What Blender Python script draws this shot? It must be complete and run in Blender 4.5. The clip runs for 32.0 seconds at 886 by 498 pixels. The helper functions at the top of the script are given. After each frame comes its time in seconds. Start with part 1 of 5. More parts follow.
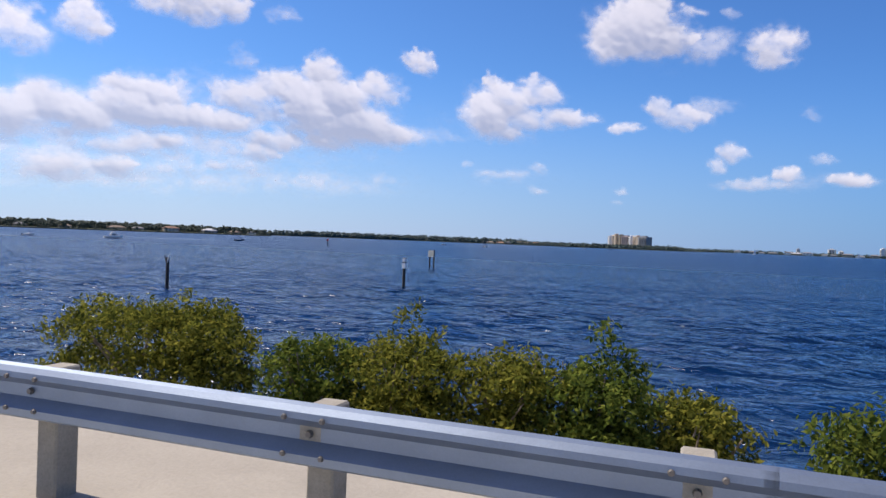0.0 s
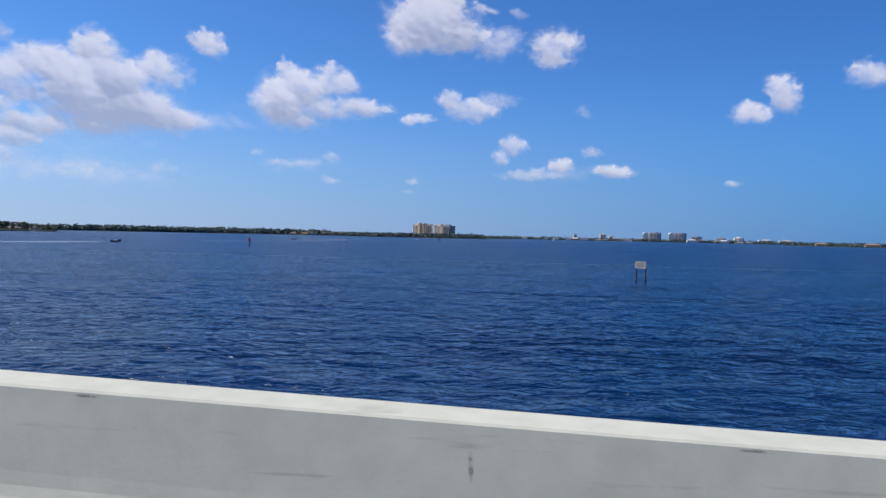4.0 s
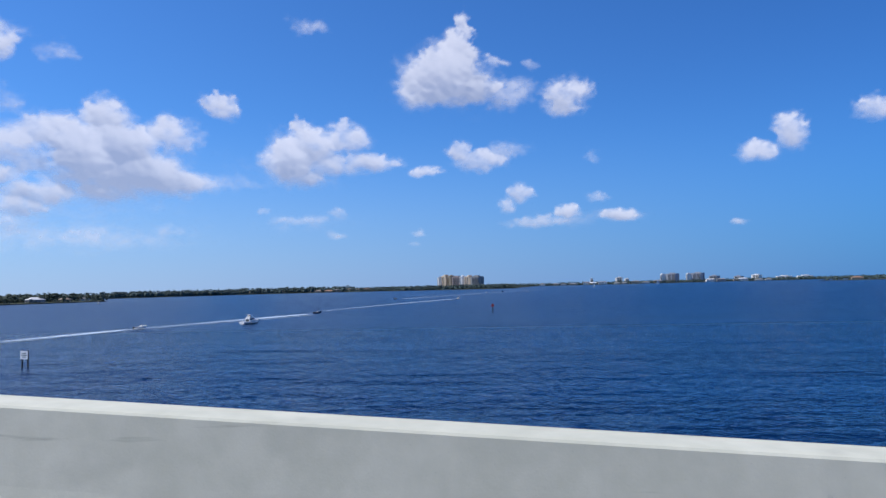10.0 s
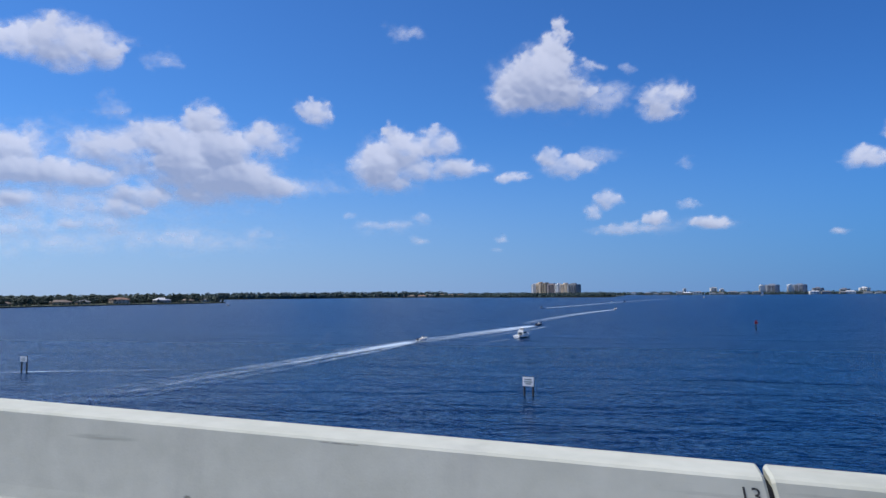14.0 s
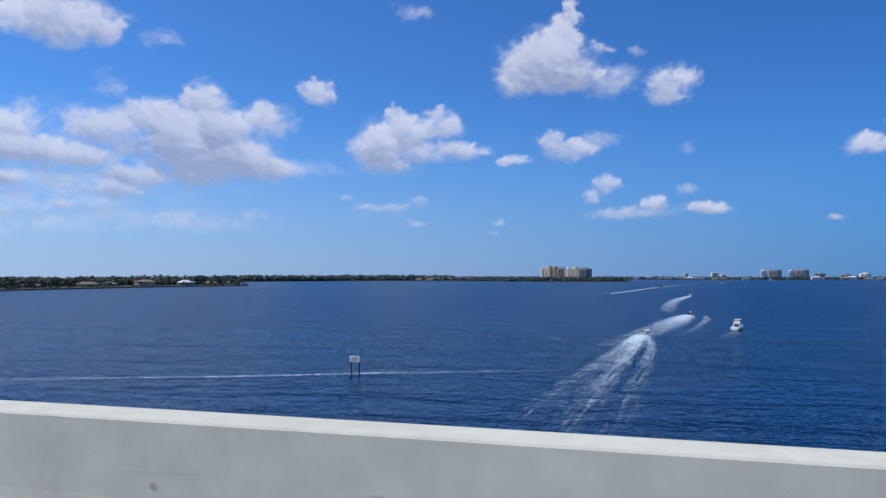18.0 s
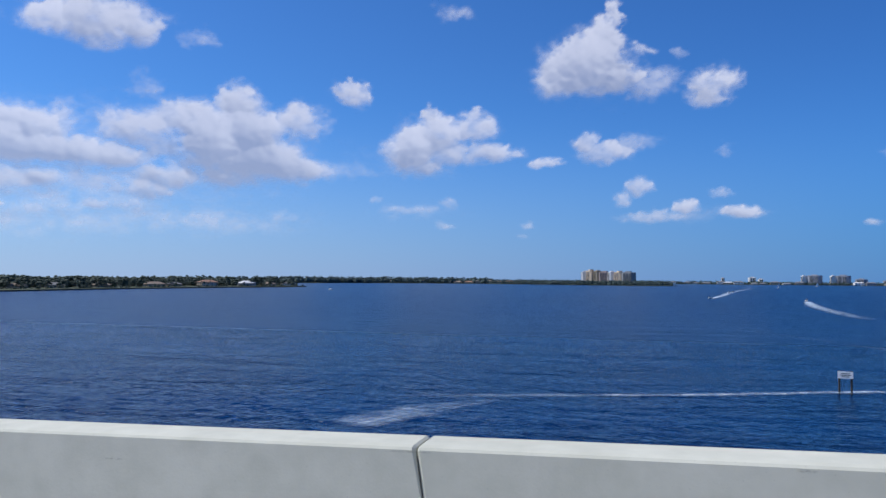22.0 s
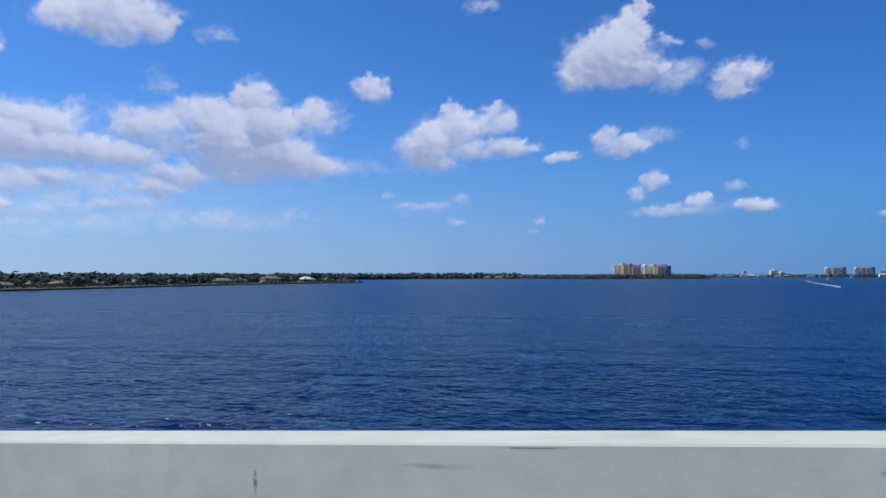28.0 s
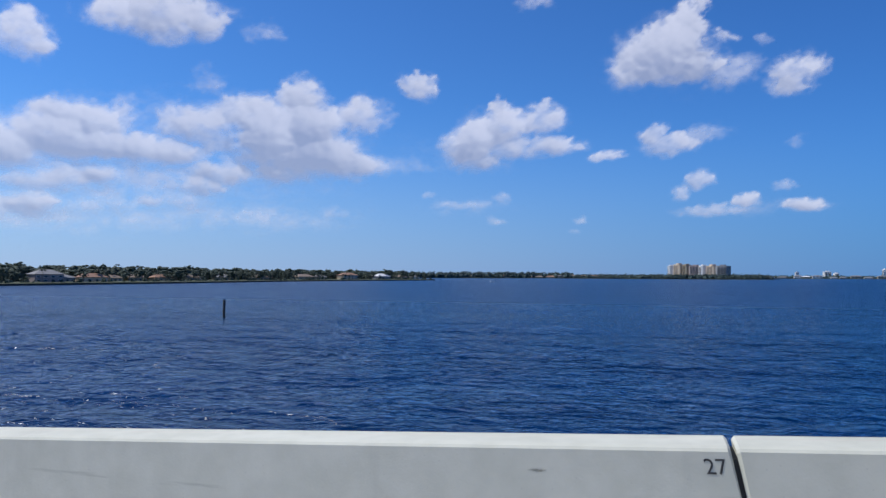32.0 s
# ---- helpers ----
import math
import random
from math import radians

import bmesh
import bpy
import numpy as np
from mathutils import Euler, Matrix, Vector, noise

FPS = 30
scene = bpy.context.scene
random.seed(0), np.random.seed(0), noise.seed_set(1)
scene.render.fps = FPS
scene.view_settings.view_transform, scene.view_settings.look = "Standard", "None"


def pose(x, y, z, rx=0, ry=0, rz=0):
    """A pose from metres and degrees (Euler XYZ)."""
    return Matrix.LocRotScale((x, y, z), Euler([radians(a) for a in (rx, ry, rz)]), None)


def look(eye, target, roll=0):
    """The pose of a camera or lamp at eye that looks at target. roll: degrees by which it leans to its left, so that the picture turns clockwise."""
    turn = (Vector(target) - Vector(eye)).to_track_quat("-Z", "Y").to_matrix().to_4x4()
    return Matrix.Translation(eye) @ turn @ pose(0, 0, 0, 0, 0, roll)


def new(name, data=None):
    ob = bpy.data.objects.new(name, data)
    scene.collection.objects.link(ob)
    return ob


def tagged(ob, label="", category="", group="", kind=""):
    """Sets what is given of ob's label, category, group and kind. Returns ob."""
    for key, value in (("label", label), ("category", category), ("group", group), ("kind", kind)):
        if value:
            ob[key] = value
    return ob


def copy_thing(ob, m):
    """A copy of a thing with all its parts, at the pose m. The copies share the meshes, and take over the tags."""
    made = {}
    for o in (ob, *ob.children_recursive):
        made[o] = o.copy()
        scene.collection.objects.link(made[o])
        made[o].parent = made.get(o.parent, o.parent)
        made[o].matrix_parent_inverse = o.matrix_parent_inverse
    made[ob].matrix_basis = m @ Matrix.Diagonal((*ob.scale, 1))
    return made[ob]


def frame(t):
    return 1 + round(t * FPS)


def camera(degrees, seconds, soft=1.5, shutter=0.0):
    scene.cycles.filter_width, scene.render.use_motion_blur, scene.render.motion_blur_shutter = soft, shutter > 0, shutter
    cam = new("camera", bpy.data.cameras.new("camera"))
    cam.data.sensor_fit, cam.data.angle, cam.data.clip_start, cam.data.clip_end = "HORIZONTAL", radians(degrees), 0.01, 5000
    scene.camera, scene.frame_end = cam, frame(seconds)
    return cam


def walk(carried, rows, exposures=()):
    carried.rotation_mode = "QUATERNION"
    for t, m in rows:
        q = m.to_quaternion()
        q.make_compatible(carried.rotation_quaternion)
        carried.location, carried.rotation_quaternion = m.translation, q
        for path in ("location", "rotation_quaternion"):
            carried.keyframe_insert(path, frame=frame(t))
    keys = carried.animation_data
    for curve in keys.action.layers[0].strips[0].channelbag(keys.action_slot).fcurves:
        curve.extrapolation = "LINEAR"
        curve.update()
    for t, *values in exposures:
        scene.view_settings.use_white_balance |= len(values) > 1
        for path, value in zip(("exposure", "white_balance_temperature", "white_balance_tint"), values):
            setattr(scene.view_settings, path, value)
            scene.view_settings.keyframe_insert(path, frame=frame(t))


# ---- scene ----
# ======== camera ========
cam = camera(62.08, 32.0, soft=1.5)


def aim(x, y, z, tilt, lean, turn):
    p, w = radians(tilt), radians(turn)
    return look((x, y, z), (x - math.sin(w) * math.cos(p), y + math.cos(w) * math.cos(p), z + math.sin(p)), lean)


# seconds, x, y, z, tilt, lean, turn
PATH = [
    (0, -0.04, 0.134, 4.997, -0.67, 2.23, 28.00),
    (0.5, -9.01, -1.244, 5.116, -0.53, 1.09, 23.13),
    (1, -18.00, -2.592, 5.257, -0.39, -1.03, 19.50),
    (1.5, -27.01, -3.908, 5.412, -0.25, 0.67, 13.30),
    (2, -36.03, -5.157, 5.593, -0.37, 2.64, 13.27),
    (2.5, -45.06, -6.333, 5.800, -0.31, 1.38, 14.20),
    (3, -54.09, -7.425, 6.035, -0.81, 2.06, 12.10),
    (3.5, -63.15, -8.404, 6.316, -1.01, 1.78, 11.13),
    (5.5, -99.41, -11.543, 7.668, -0.89, -0.98, 12.12),
    (6, -108.48, -12.133, 8.069, -0.84, -1.08, 11.20),
    (6.5, -117.57, -12.633, 8.505, 1.40, -0.14, 11.11),
    (7, -126.65, -13.070, 8.959, 1.34, -0.09, 10.60),
    (7.5, -135.74, -13.485, 9.403, 1.51, -0.51, 10.62),
    (8, -144.82, -13.849, 9.858, 1.49, -0.27, 10.48),
    (8.5, -153.91, -14.151, 10.334, 1.61, -0.75, 10.19),
    (9, -163.01, -14.414, 10.815, 3.07, -1.24, 11.64),
    (9.5, -172.10, -14.640, 11.298, 2.96, -1.21, 11.10),
    (10, -181.20, -14.836, 11.779, 2.86, -1.47, 10.46),
    (10.5, -190.29, -14.983, 12.276, 2.84, -1.66, 11.37),
    (11, -199.39, -15.119, 12.753, 2.75, -1.58, 11.91),
    (11.5, -208.49, -15.229, 13.222, 2.81, -1.50, 12.37),
    (12, -217.59, -15.323, 13.676, 3.07, -1.29, 14.45),
    (12.5, -226.69, -15.412, 14.104, 3.36, -1.17, 14.86),
    (13, -235.79, -15.488, 14.510, 3.25, -0.50, 15.03),
    (13.5, -244.90, -15.540, 14.903, 3.51, -0.59, 15.63),
    (14, -254.00, -15.584, 15.269, 3.39, -0.38, 15.98),
    (14.5, -263.10, -15.618, 15.608, 3.12, -0.35, 15.91),
    (16.5, -299.52, -15.774, 16.581, 2.37, 0.47, 15.17),
    (17, -308.62, -15.795, 16.744, 2.26, 0.25, 15.17),
    (17.5, -317.72, -15.845, 16.848, 2.16, -0.21, 14.90),
    (18, -326.82, -15.882, 16.925, 2.06, -0.02, 14.86),
    (18.5, -335.93, -15.911, 16.971, 1.66, 1.18, 14.68),
    (19, -345.03, -15.944, 16.978, 1.68, 0.88, 15.31),
    (19.5, -354.13, -15.997, 16.935, 1.61, 0.71, 15.65),
    (20, -363.23, -16.057, 16.855, 1.44, 0.46, 15.47),
    (20.5, -372.32, -16.118, 16.742, 1.47, 0.21, 15.36),
    (21, -381.42, -16.182, 16.597, 1.41, 0.24, 15.46),
    (21.5, -390.52, -16.259, 16.413, 1.89, 0.50, 15.65),
    (22, -399.62, -16.344, 16.198, 2.27, 0.45, 16.17),
    (22.5, -408.71, -16.447, 15.944, 2.41, 0.31, 16.25),
    (23, -417.81, -16.560, 15.661, 2.31, 0.23, 16.15),
    (23.5, -426.90, -16.678, 15.354, 2.33, -0.13, 16.20),
    (24, -436.00, -16.806, 15.021, 2.27, -0.41, 16.12),
    (24.5, -445.10, -16.946, 14.661, 2.19, -0.36, 15.98),
    (26.5, -481.48, -17.566, 13.031, 2.21, 0.36, 15.29),
    (27, -490.58, -17.740, 12.578, 2.23, -0.34, 15.33),
    (27.5, -499.68, -17.888, 12.137, 2.22, -0.37, 16.10),
    (28, -508.78, -18.034, 11.689, 2.04, -0.17, 15.73),
    (28.5, -517.88, -18.180, 11.234, 2.01, -0.23, 15.79),
    (29, -526.99, -18.323, 10.775, 2.12, -0.55, 17.12),
    (29.5, -536.09, -18.481, 10.301, 2.04, -0.41, 16.87),
    (30, -545.19, -18.640, 9.826, 2.07, -0.11, 16.48),
    (30.5, -554.29, -18.791, 9.364, 2.05, 0.08, 18.27),
    (31, -563.39, -18.957, 8.903, 2.00, -0.03, 17.78),
    (31.5, -572.48, -19.157, 8.433, 2.00, 0.31, 18.75),
    (32, -581.58, -19.398, 7.963, 2.05, 0.22, 17.93),
]
walk(cam, [(r[0], aim(*r[1:])) for r in PATH], exposures=((0, 0.36, 7300, 14), (1, 0.25, 7000, 13), (3, 0.14, 6700, 11), (6, 0.1, 6450, 10), (8, 0.13, 6350, 10), (10, 0.16, 6300, 10), (12, 0.08, 6250, 10), (14, 0.0, 6250, 10), (24, 0.0, 6250, 10), (32, 0.0, 6250, 10)))

# ======== world, sun ========
SUN_EL, SUN_AZ = radians(56), radians(-96)
world = bpy.data.worlds.new("sky")
scene.world = world
world.use_nodes = True
wn, wl = world.node_tree.nodes, world.node_tree.links
wn.clear()
sky = wn.new("ShaderNodeTexSky")
sky.sky_type = "NISHITA"
sky.sun_disc = False
sky.sun_elevation, sky.sun_rotation = SUN_EL, SUN_AZ
sky.air_density, sky.dust_density, sky.ozone_density = 1.0, 0.0, 6.0
bg = wn.new("ShaderNodeBackground")
bg.inputs["Strength"].default_value = 0.086
wo = wn.new("ShaderNodeOutputWorld")
tint = wn.new("ShaderNodeMix")
tint.data_type, tint.blend_type = "RGBA", "MULTIPLY"
tint.inputs[0].default_value = 1.0
wl.new(sky.outputs[0], tint.inputs[6])
# paler haze low over the horizon
where, split, low = wn.new("ShaderNodeTexCoord"), wn.new("ShaderNodeSeparateXYZ"), wn.new("ShaderNodeMapRange")
low.interpolation_type = "SMOOTHERSTEP"
low.inputs[1].default_value, low.inputs[2].default_value = -0.10, 0.26
low.inputs[3].default_value, low.inputs[4].default_value = 0.9, 0.0
haze = wn.new("ShaderNodeMix")
haze.data_type = "RGBA"
air = wn.new("ShaderNodeMix")
air.data_type = "RGBA"
air.inputs[6].default_value, air.inputs[7].default_value = (4.3, 5.5, 8.5, 1), (0.50, 1.98, 5.8, 1)
wl.new(air.outputs[2], haze.inputs[7])
wl.new(where.outputs["Generated"], split.inputs[0])
wl.new(split.outputs[2], low.inputs[0])
# the haze is brighter towards the sun's side
side = wn.new("ShaderNodeMapRange")
side.inputs[1].default_value, side.inputs[2].default_value = -0.75, 0.35
wl.new(split.outputs[0], side.inputs[0])
wl.new(side.outputs[0], air.inputs[0])
cast = wn.new("ShaderNodeMix")
cast.data_type = "RGBA"
cast.inputs[6].default_value, cast.inputs[7].default_value = (0.60, 1.0, 1.45, 1), (0.38, 0.79, 1.31, 1)
wl.new(side.outputs[0], cast.inputs[0])
wl.new(cast.outputs[2], tint.inputs[7])
wl.new(low.outputs[0], haze.inputs[0])
wl.new(tint.outputs[2], haze.inputs[6])
wl.new(haze.outputs[2], bg.inputs["Color"])
wl.new(bg.outputs[0], wo.inputs["Surface"])
sun_data = bpy.data.lights.new("sun", "SUN")
sun_data.energy, sun_data.angle, sun_data.color = 4.6, radians(0.55), (1.0, 0.95, 0.88)
sun = new("sun", sun_data)
to_sun = Vector((math.sin(SUN_AZ) * math.cos(SUN_EL), math.cos(SUN_AZ) * math.cos(SUN_EL), math.sin(SUN_EL)))
sun.matrix_world = look(tuple(to_sun * 300), (0, 0, 0))


# ======== materials ========
def nodes_of(name):
    m = bpy.data.materials.new(name)
    m.use_nodes = True
    nt = m.node_tree
    return m, nt, nt.nodes["Principled BSDF"], nt.nodes["Material Output"]


def ramp(nt, fac, stops):
    r = nt.nodes.new("ShaderNodeValToRGB")
    e = r.color_ramp.elements
    while len(e) < len(stops):
        e.new(0.5)
    for k, (p, c) in enumerate(stops):
        e[k].position, e[k].color = p, (*c, 1) if len(c) == 3 else c
    nt.links.new(fac, r.inputs[0])
    return r.outputs[0]


def tex(nt, scale, detail=5.0, rough=0.55, vec=None, stretch=None, dist=0.0):
    n = nt.nodes.new("ShaderNodeTexNoise")
    n.inputs["Scale"].default_value, n.inputs["Detail"].default_value = scale, detail
    n.inputs["Roughness"].default_value, n.inputs["Distortion"].default_value = rough, dist
    if vec is None:
        vec = nt.nodes.new("ShaderNodeTexCoord").outputs["Object"]
    if stretch:
        mp = nt.nodes.new("ShaderNodeMapping")
        mp.inputs["Scale"].default_value = stretch
        nt.links.new(vec, mp.inputs[0])
        vec = mp.outputs[0]
    nt.links.new(vec, n.inputs["Vector"])
    return n.outputs["Fac"]


def mixc(nt, fac, a, b, mode="MIX"):
    m = nt.nodes.new("ShaderNodeMix")
    m.data_type, m.blend_type = "RGBA", mode
    for sock, v in ((m.inputs[0], fac), (m.inputs[6], a), (m.inputs[7], b)):
        if isinstance(v, (tuple, list)):
            sock.default_value = (*v, 1) if len(v) == 3 else v
        elif isinstance(v, (int, float)):
            sock.default_value = v
        else:
            nt.links.new(v, sock)
    return m.outputs[2]


def num(nt, op, a, b=None, c=None):
    m = nt.nodes.new("ShaderNodeMath")
    m.operation = op
    for k, v in enumerate((a, b, c)):
        if v is None:
            continue
        if isinstance(v, (int, float)):
            m.inputs[k].default_value = v
        else:
            nt.links.new(v, m.inputs[k])
    return m.outputs[0]


def bump(nt, bsdf, height, strength=0.4, distance=0.02):
    b = nt.nodes.new("ShaderNodeBump")
    b.inputs["Strength"].default_value, b.inputs["Distance"].default_value = strength, distance
    nt.links.new(height, b.inputs["Height"])
    nt.links.new(b.outputs[0], bsdf.inputs["Normal"])


def plain(name, base, rough=0.7, metal=0.0, vary=0.18, scale=6.0, fine=60.0, relief=0.25, world_space=False, island=0.0, per_object=0.0):
    """A worn surface: base colour with variation at two scales and a fine relief."""
    m, nt, p, _ = nodes_of(name)
    vec = nt.nodes.new("ShaderNodeNewGeometry").outputs["Position"] if world_space else None
    big, small = tex(nt, scale, 5, vec=vec), tex(nt, fine, 4, vec=vec)
    lo, hi = tuple(c * (1 - vary) for c in base), tuple(min(1, c * (1 + vary)) for c in base)
    c = ramp(nt, big, [(0.3, lo), (0.7, hi)])
    c = mixc(nt, 0.35, c, ramp(nt, small, [(0.3, lo), (0.7, hi)]), "MIX")
    if island or per_object:
        src = nt.nodes.new("ShaderNodeNewGeometry").outputs["Random Per Island"] if island else nt.nodes.new("ShaderNodeObjectInfo").outputs["Random"]
        k = island or per_object
        c = mixc(nt, 1.0, c, ramp(nt, src, [(0.0, (1 - k,) * 3), (1.0, (1.0, 1.0, 1.0))]), "MULTIPLY")
    nt.links.new(c, p.inputs["Base Color"])
    p.inputs["Roughness"].default_value, p.inputs["Metallic"].default_value = rough, metal
    if relief:
        bump(nt, p, small, relief, 0.01)
    return m


def make_concrete():
    m, nt, p, _ = nodes_of("barrier_concrete")
    pos = nt.nodes.new("ShaderNodeNewGeometry").outputs["Position"]
    big, mid, fine = tex(nt, 0.7, 5, vec=pos), tex(nt, 5.0, 6, vec=pos), tex(nt, 70.0, 4, vec=pos)
    c = ramp(nt, big, [(0.3, (0.46, 0.467, 0.395)), (0.7, (0.535, 0.537, 0.46))])
    c = mixc(nt, 0.35, c, ramp(nt, mid, [(0.35, (0.40, 0.407, 0.337)), (0.65, (0.57, 0.572, 0.492))]))
    streak = tex(nt, 2.2, 6, vec=pos, stretch=(1.0, 1.0, 0.12))
    c = mixc(nt, ramp(nt, streak, [(0.60, (0, 0, 0)), (0.78, (0.35, 0.35, 0.35))]), c, (0.24, 0.235, 0.22))
    scuff = tex(nt, 1.6, 7, vec=pos, stretch=(0.5, 0.5, 7.0))
    c = mixc(nt, ramp(nt, scuff, [(0.64, (0, 0, 0)), (0.74, (0.55, 0.55, 0.55))]), c, (0.17, 0.17, 0.15))
    blot = tex(nt, 3.1, 3, 0.5, vec=pos, stretch=(0.55, 0.55, 1.0))
    c = mixc(nt, ramp(nt, blot, [(0.62, (0, 0, 0)), (0.74, (0.2, 0.2, 0.2))]), c, (0.30, 0.31, 0.27))
    pits = nt.nodes.new("ShaderNodeTexVoronoi")
    pits.inputs["Scale"].default_value = 22.0
    nt.links.new(pos, pits.inputs["Vector"])
    c = mixc(nt, ramp(nt, pits.outputs["Distance"], [(0.05, (0.22, 0.22, 0.22)), (0.10, (0, 0, 0))]), c, (0.26, 0.26, 0.25))
    tone = nt.nodes.new("ShaderNodeObjectInfo").outputs["Random"]
    c = mixc(nt, 1.0, c, ramp(nt, tone, [(0.0, (0.93, 0.93, 0.92)), (1.0, (1, 1, 1))]), "MULTIPLY")
    nt.links.new(c, p.inputs["Base Color"])
    p.inputs["Roughness"].default_value = 0.85
    bump(nt, p, num(nt, "ADD", fine, num(nt, "MULTIPLY", mid, 1.5)), 0.2, 0.005)
    return m


def make_water():
    m, nt, p, out = nodes_of("bay_water")
    nt.nodes.remove(p)
    pos = nt.nodes.new("ShaderNodeNewGeometry").outputs["Position"]
    patch = tex(nt, 0.006, 4, vec=pos, stretch=(0.6, 1.6, 1.0))
    streak = tex(nt, 0.03, 5, vec=pos, stretch=(0.35, 1.6, 1.0), dist=0.5)
    c = ramp(nt, patch, [(0.3, (0.0002, 0.0075, 0.031)), (0.7, (0.0003, 0.012, 0.051))])
    c = mixc(nt, ramp(nt, streak, [(0.45, (0, 0, 0)), (0.7, (0.6, 0.6, 0.6))]), c, (0.0004, 0.023, 0.092))
    swell = tex(nt, 0.22, 2, 0.5, vec=pos, stretch=(0.5, 1.3, 1.0), dist=0.4)
    chop = tex(nt, 1.15, 3.2, 0.5, vec=pos, stretch=(0.75, 1.05, 1.0), dist=0.5)
    drift = tex(nt, 0.05, 3, 0.5, vec=pos, stretch=(0.5, 1.5, 1.0), dist=0.6)
    ripple = tex(nt, 2.3, 3, 0.6, vec=pos, stretch=(0.7, 1.3, 1.0))
    hgt = num(nt, "ADD", num(nt, "ADD", num(nt, "MULTIPLY", swell, 0.6), num(nt, "MULTIPLY", drift, 2.4)), num(nt, "ADD", num(nt, "MULTIPLY", chop, 0.46), num(nt, "MULTIPLY", ripple, 0.03)))
    b = nt.nodes.new("ShaderNodeBump")
    b.inputs["Strength"].default_value, b.inputs["Distance"].default_value = 1.0, 1.0
    nt.links.new(hgt, b.inputs["Height"])
    fres = nt.nodes.new("ShaderNodeFresnel")
    fres.inputs["IOR"].default_value = 1.33
    nt.links.new(b.outputs[0], fres.inputs["Normal"])
    body, gloss, mix = nt.nodes.new("ShaderNodeBsdfDiffuse"), nt.nodes.new("ShaderNodeBsdfGlossy"), nt.nodes.new("ShaderNodeMixShader")
    gloss.distribution = "BECKMANN"
    gloss.inputs["Color"].default_value = (0.86, 0.945, 1.0, 1)
    away, rough = nt.nodes.new("ShaderNodeSeparateXYZ"), nt.nodes.new("ShaderNodeMapRange")
    nt.links.new(pos, away.inputs[0])
    nt.links.new(away.outputs[1], rough.inputs[0])
    rough.interpolation_type = "SMOOTHSTEP"
    rough.inputs[1].default_value, rough.inputs[2].default_value = 40.0, 420.0
    rough.inputs[3].default_value, rough.inputs[4].default_value = 0.25, 0.32
    nt.links.new(rough.outputs[0], gloss.inputs["Roughness"])
    nt.links.new(c, body.inputs["Color"])
    nt.links.new(b.outputs[0], body.inputs["Normal"])
    nt.links.new(b.outputs[0], gloss.inputs["Normal"])
    nt.links.new(num(nt, "MINIMUM", num(nt, "MULTIPLY", fres.outputs[0], 0.74), 0.74), mix.inputs[0])
    nt.links.new(body.outputs[0], mix.inputs[1])
    nt.links.new(gloss.outputs[0], mix.inputs[2])
    nt.links.new(mix.outputs[0], out.inputs["Surface"])
    return m


def make_stain():
    m, nt, p, out = nodes_of("dark_grime")
    uv = nt.nodes.new("ShaderNodeUVMap")
    uv.uv_map = "spot"
    rnd = nt.nodes.new("ShaderNodeObjectInfo").outputs["Random"]
    pos = nt.nodes.new("ShaderNodeNewGeometry").outputs["Position"]
    ln = nt.nodes.new("ShaderNodeVectorMath")
    ln.operation = "LENGTH"
    nt.links.new(uv.outputs[0], ln.inputs[0])
    edge_fade = num(nt, "SUBTRACT", 1.0, ln.outputs["Value"])
    rag = num(nt, "ADD", num(nt, "MULTIPLY", tex(nt, 14.0, 5, 0.6, vec=pos), 1.0), num(nt, "MULTIPLY", tex(nt, 60.0, 3, 0.6, vec=pos), 0.4))
    a = num(nt, "MULTIPLY", edge_fade, num(nt, "SUBTRACT", num(nt, "MULTIPLY", rag, 4.4), 2.2))
    mr = nt.nodes.new("ShaderNodeMapRange")
    mr.interpolation_type = "SMOOTHSTEP"
    mr.inputs[1].default_value, mr.inputs[2].default_value = 0.08, 0.75
    nt.links.new(a, mr.inputs[0])
    nt.links.new(num(nt, "MULTIPLY", mr.outputs[0], num(nt, "MULTIPLY_ADD", rnd, 0.4, 0.2)), p.inputs["Alpha"])
    p.inputs["Base Color"].default_value = (0.10, 0.10, 0.09, 1)
    p.inputs["Roughness"].default_value = 0.9
    return m


def make_foam():
    m, nt, p, out = nodes_of("wake_foam")
    pos = nt.nodes.new("ShaderNodeNewGeometry").outputs["Position"]
    att = nt.nodes.new("ShaderNodeAttribute")
    att.attribute_name = "cover"
    run = nt.nodes.new("ShaderNodeUVMap")
    run.uv_map = "run"
    n1, n2 = tex(nt, 1.0, 7, 0.68, vec=run.outputs[0], stretch=(1.9, 0.06, 1), dist=0.3), tex(nt, 0.16, 5, 0.65, vec=pos)
    a = num(nt, "ADD", att.outputs["Fac"], num(nt, "ADD", num(nt, "MULTIPLY_ADD", n1, 1.15, num(nt, "MULTIPLY", tex(nt, 1.1, 4, 0.6, vec=pos, stretch=(0.6, 1.3, 1.0)), 0.6)), num(nt, "MULTIPLY", n2, 0.65)))
    mr = nt.nodes.new("ShaderNodeMapRange")
    mr.interpolation_type = "SMOOTHSTEP"
    mr.inputs[1].default_value, mr.inputs[2].default_value = 1.28, 2.2
    mr.inputs[3].default_value, mr.inputs[4].default_value = 0.0, 0.7
    nt.links.new(a, mr.inputs[0])
    p.inputs["Base Color"].default_value = (0.64, 0.77, 0.90, 1)
    p.inputs["Roughness"].default_value = 0.9
    nt.links.new(mr.outputs[0], p.inputs["Alpha"])
    return m


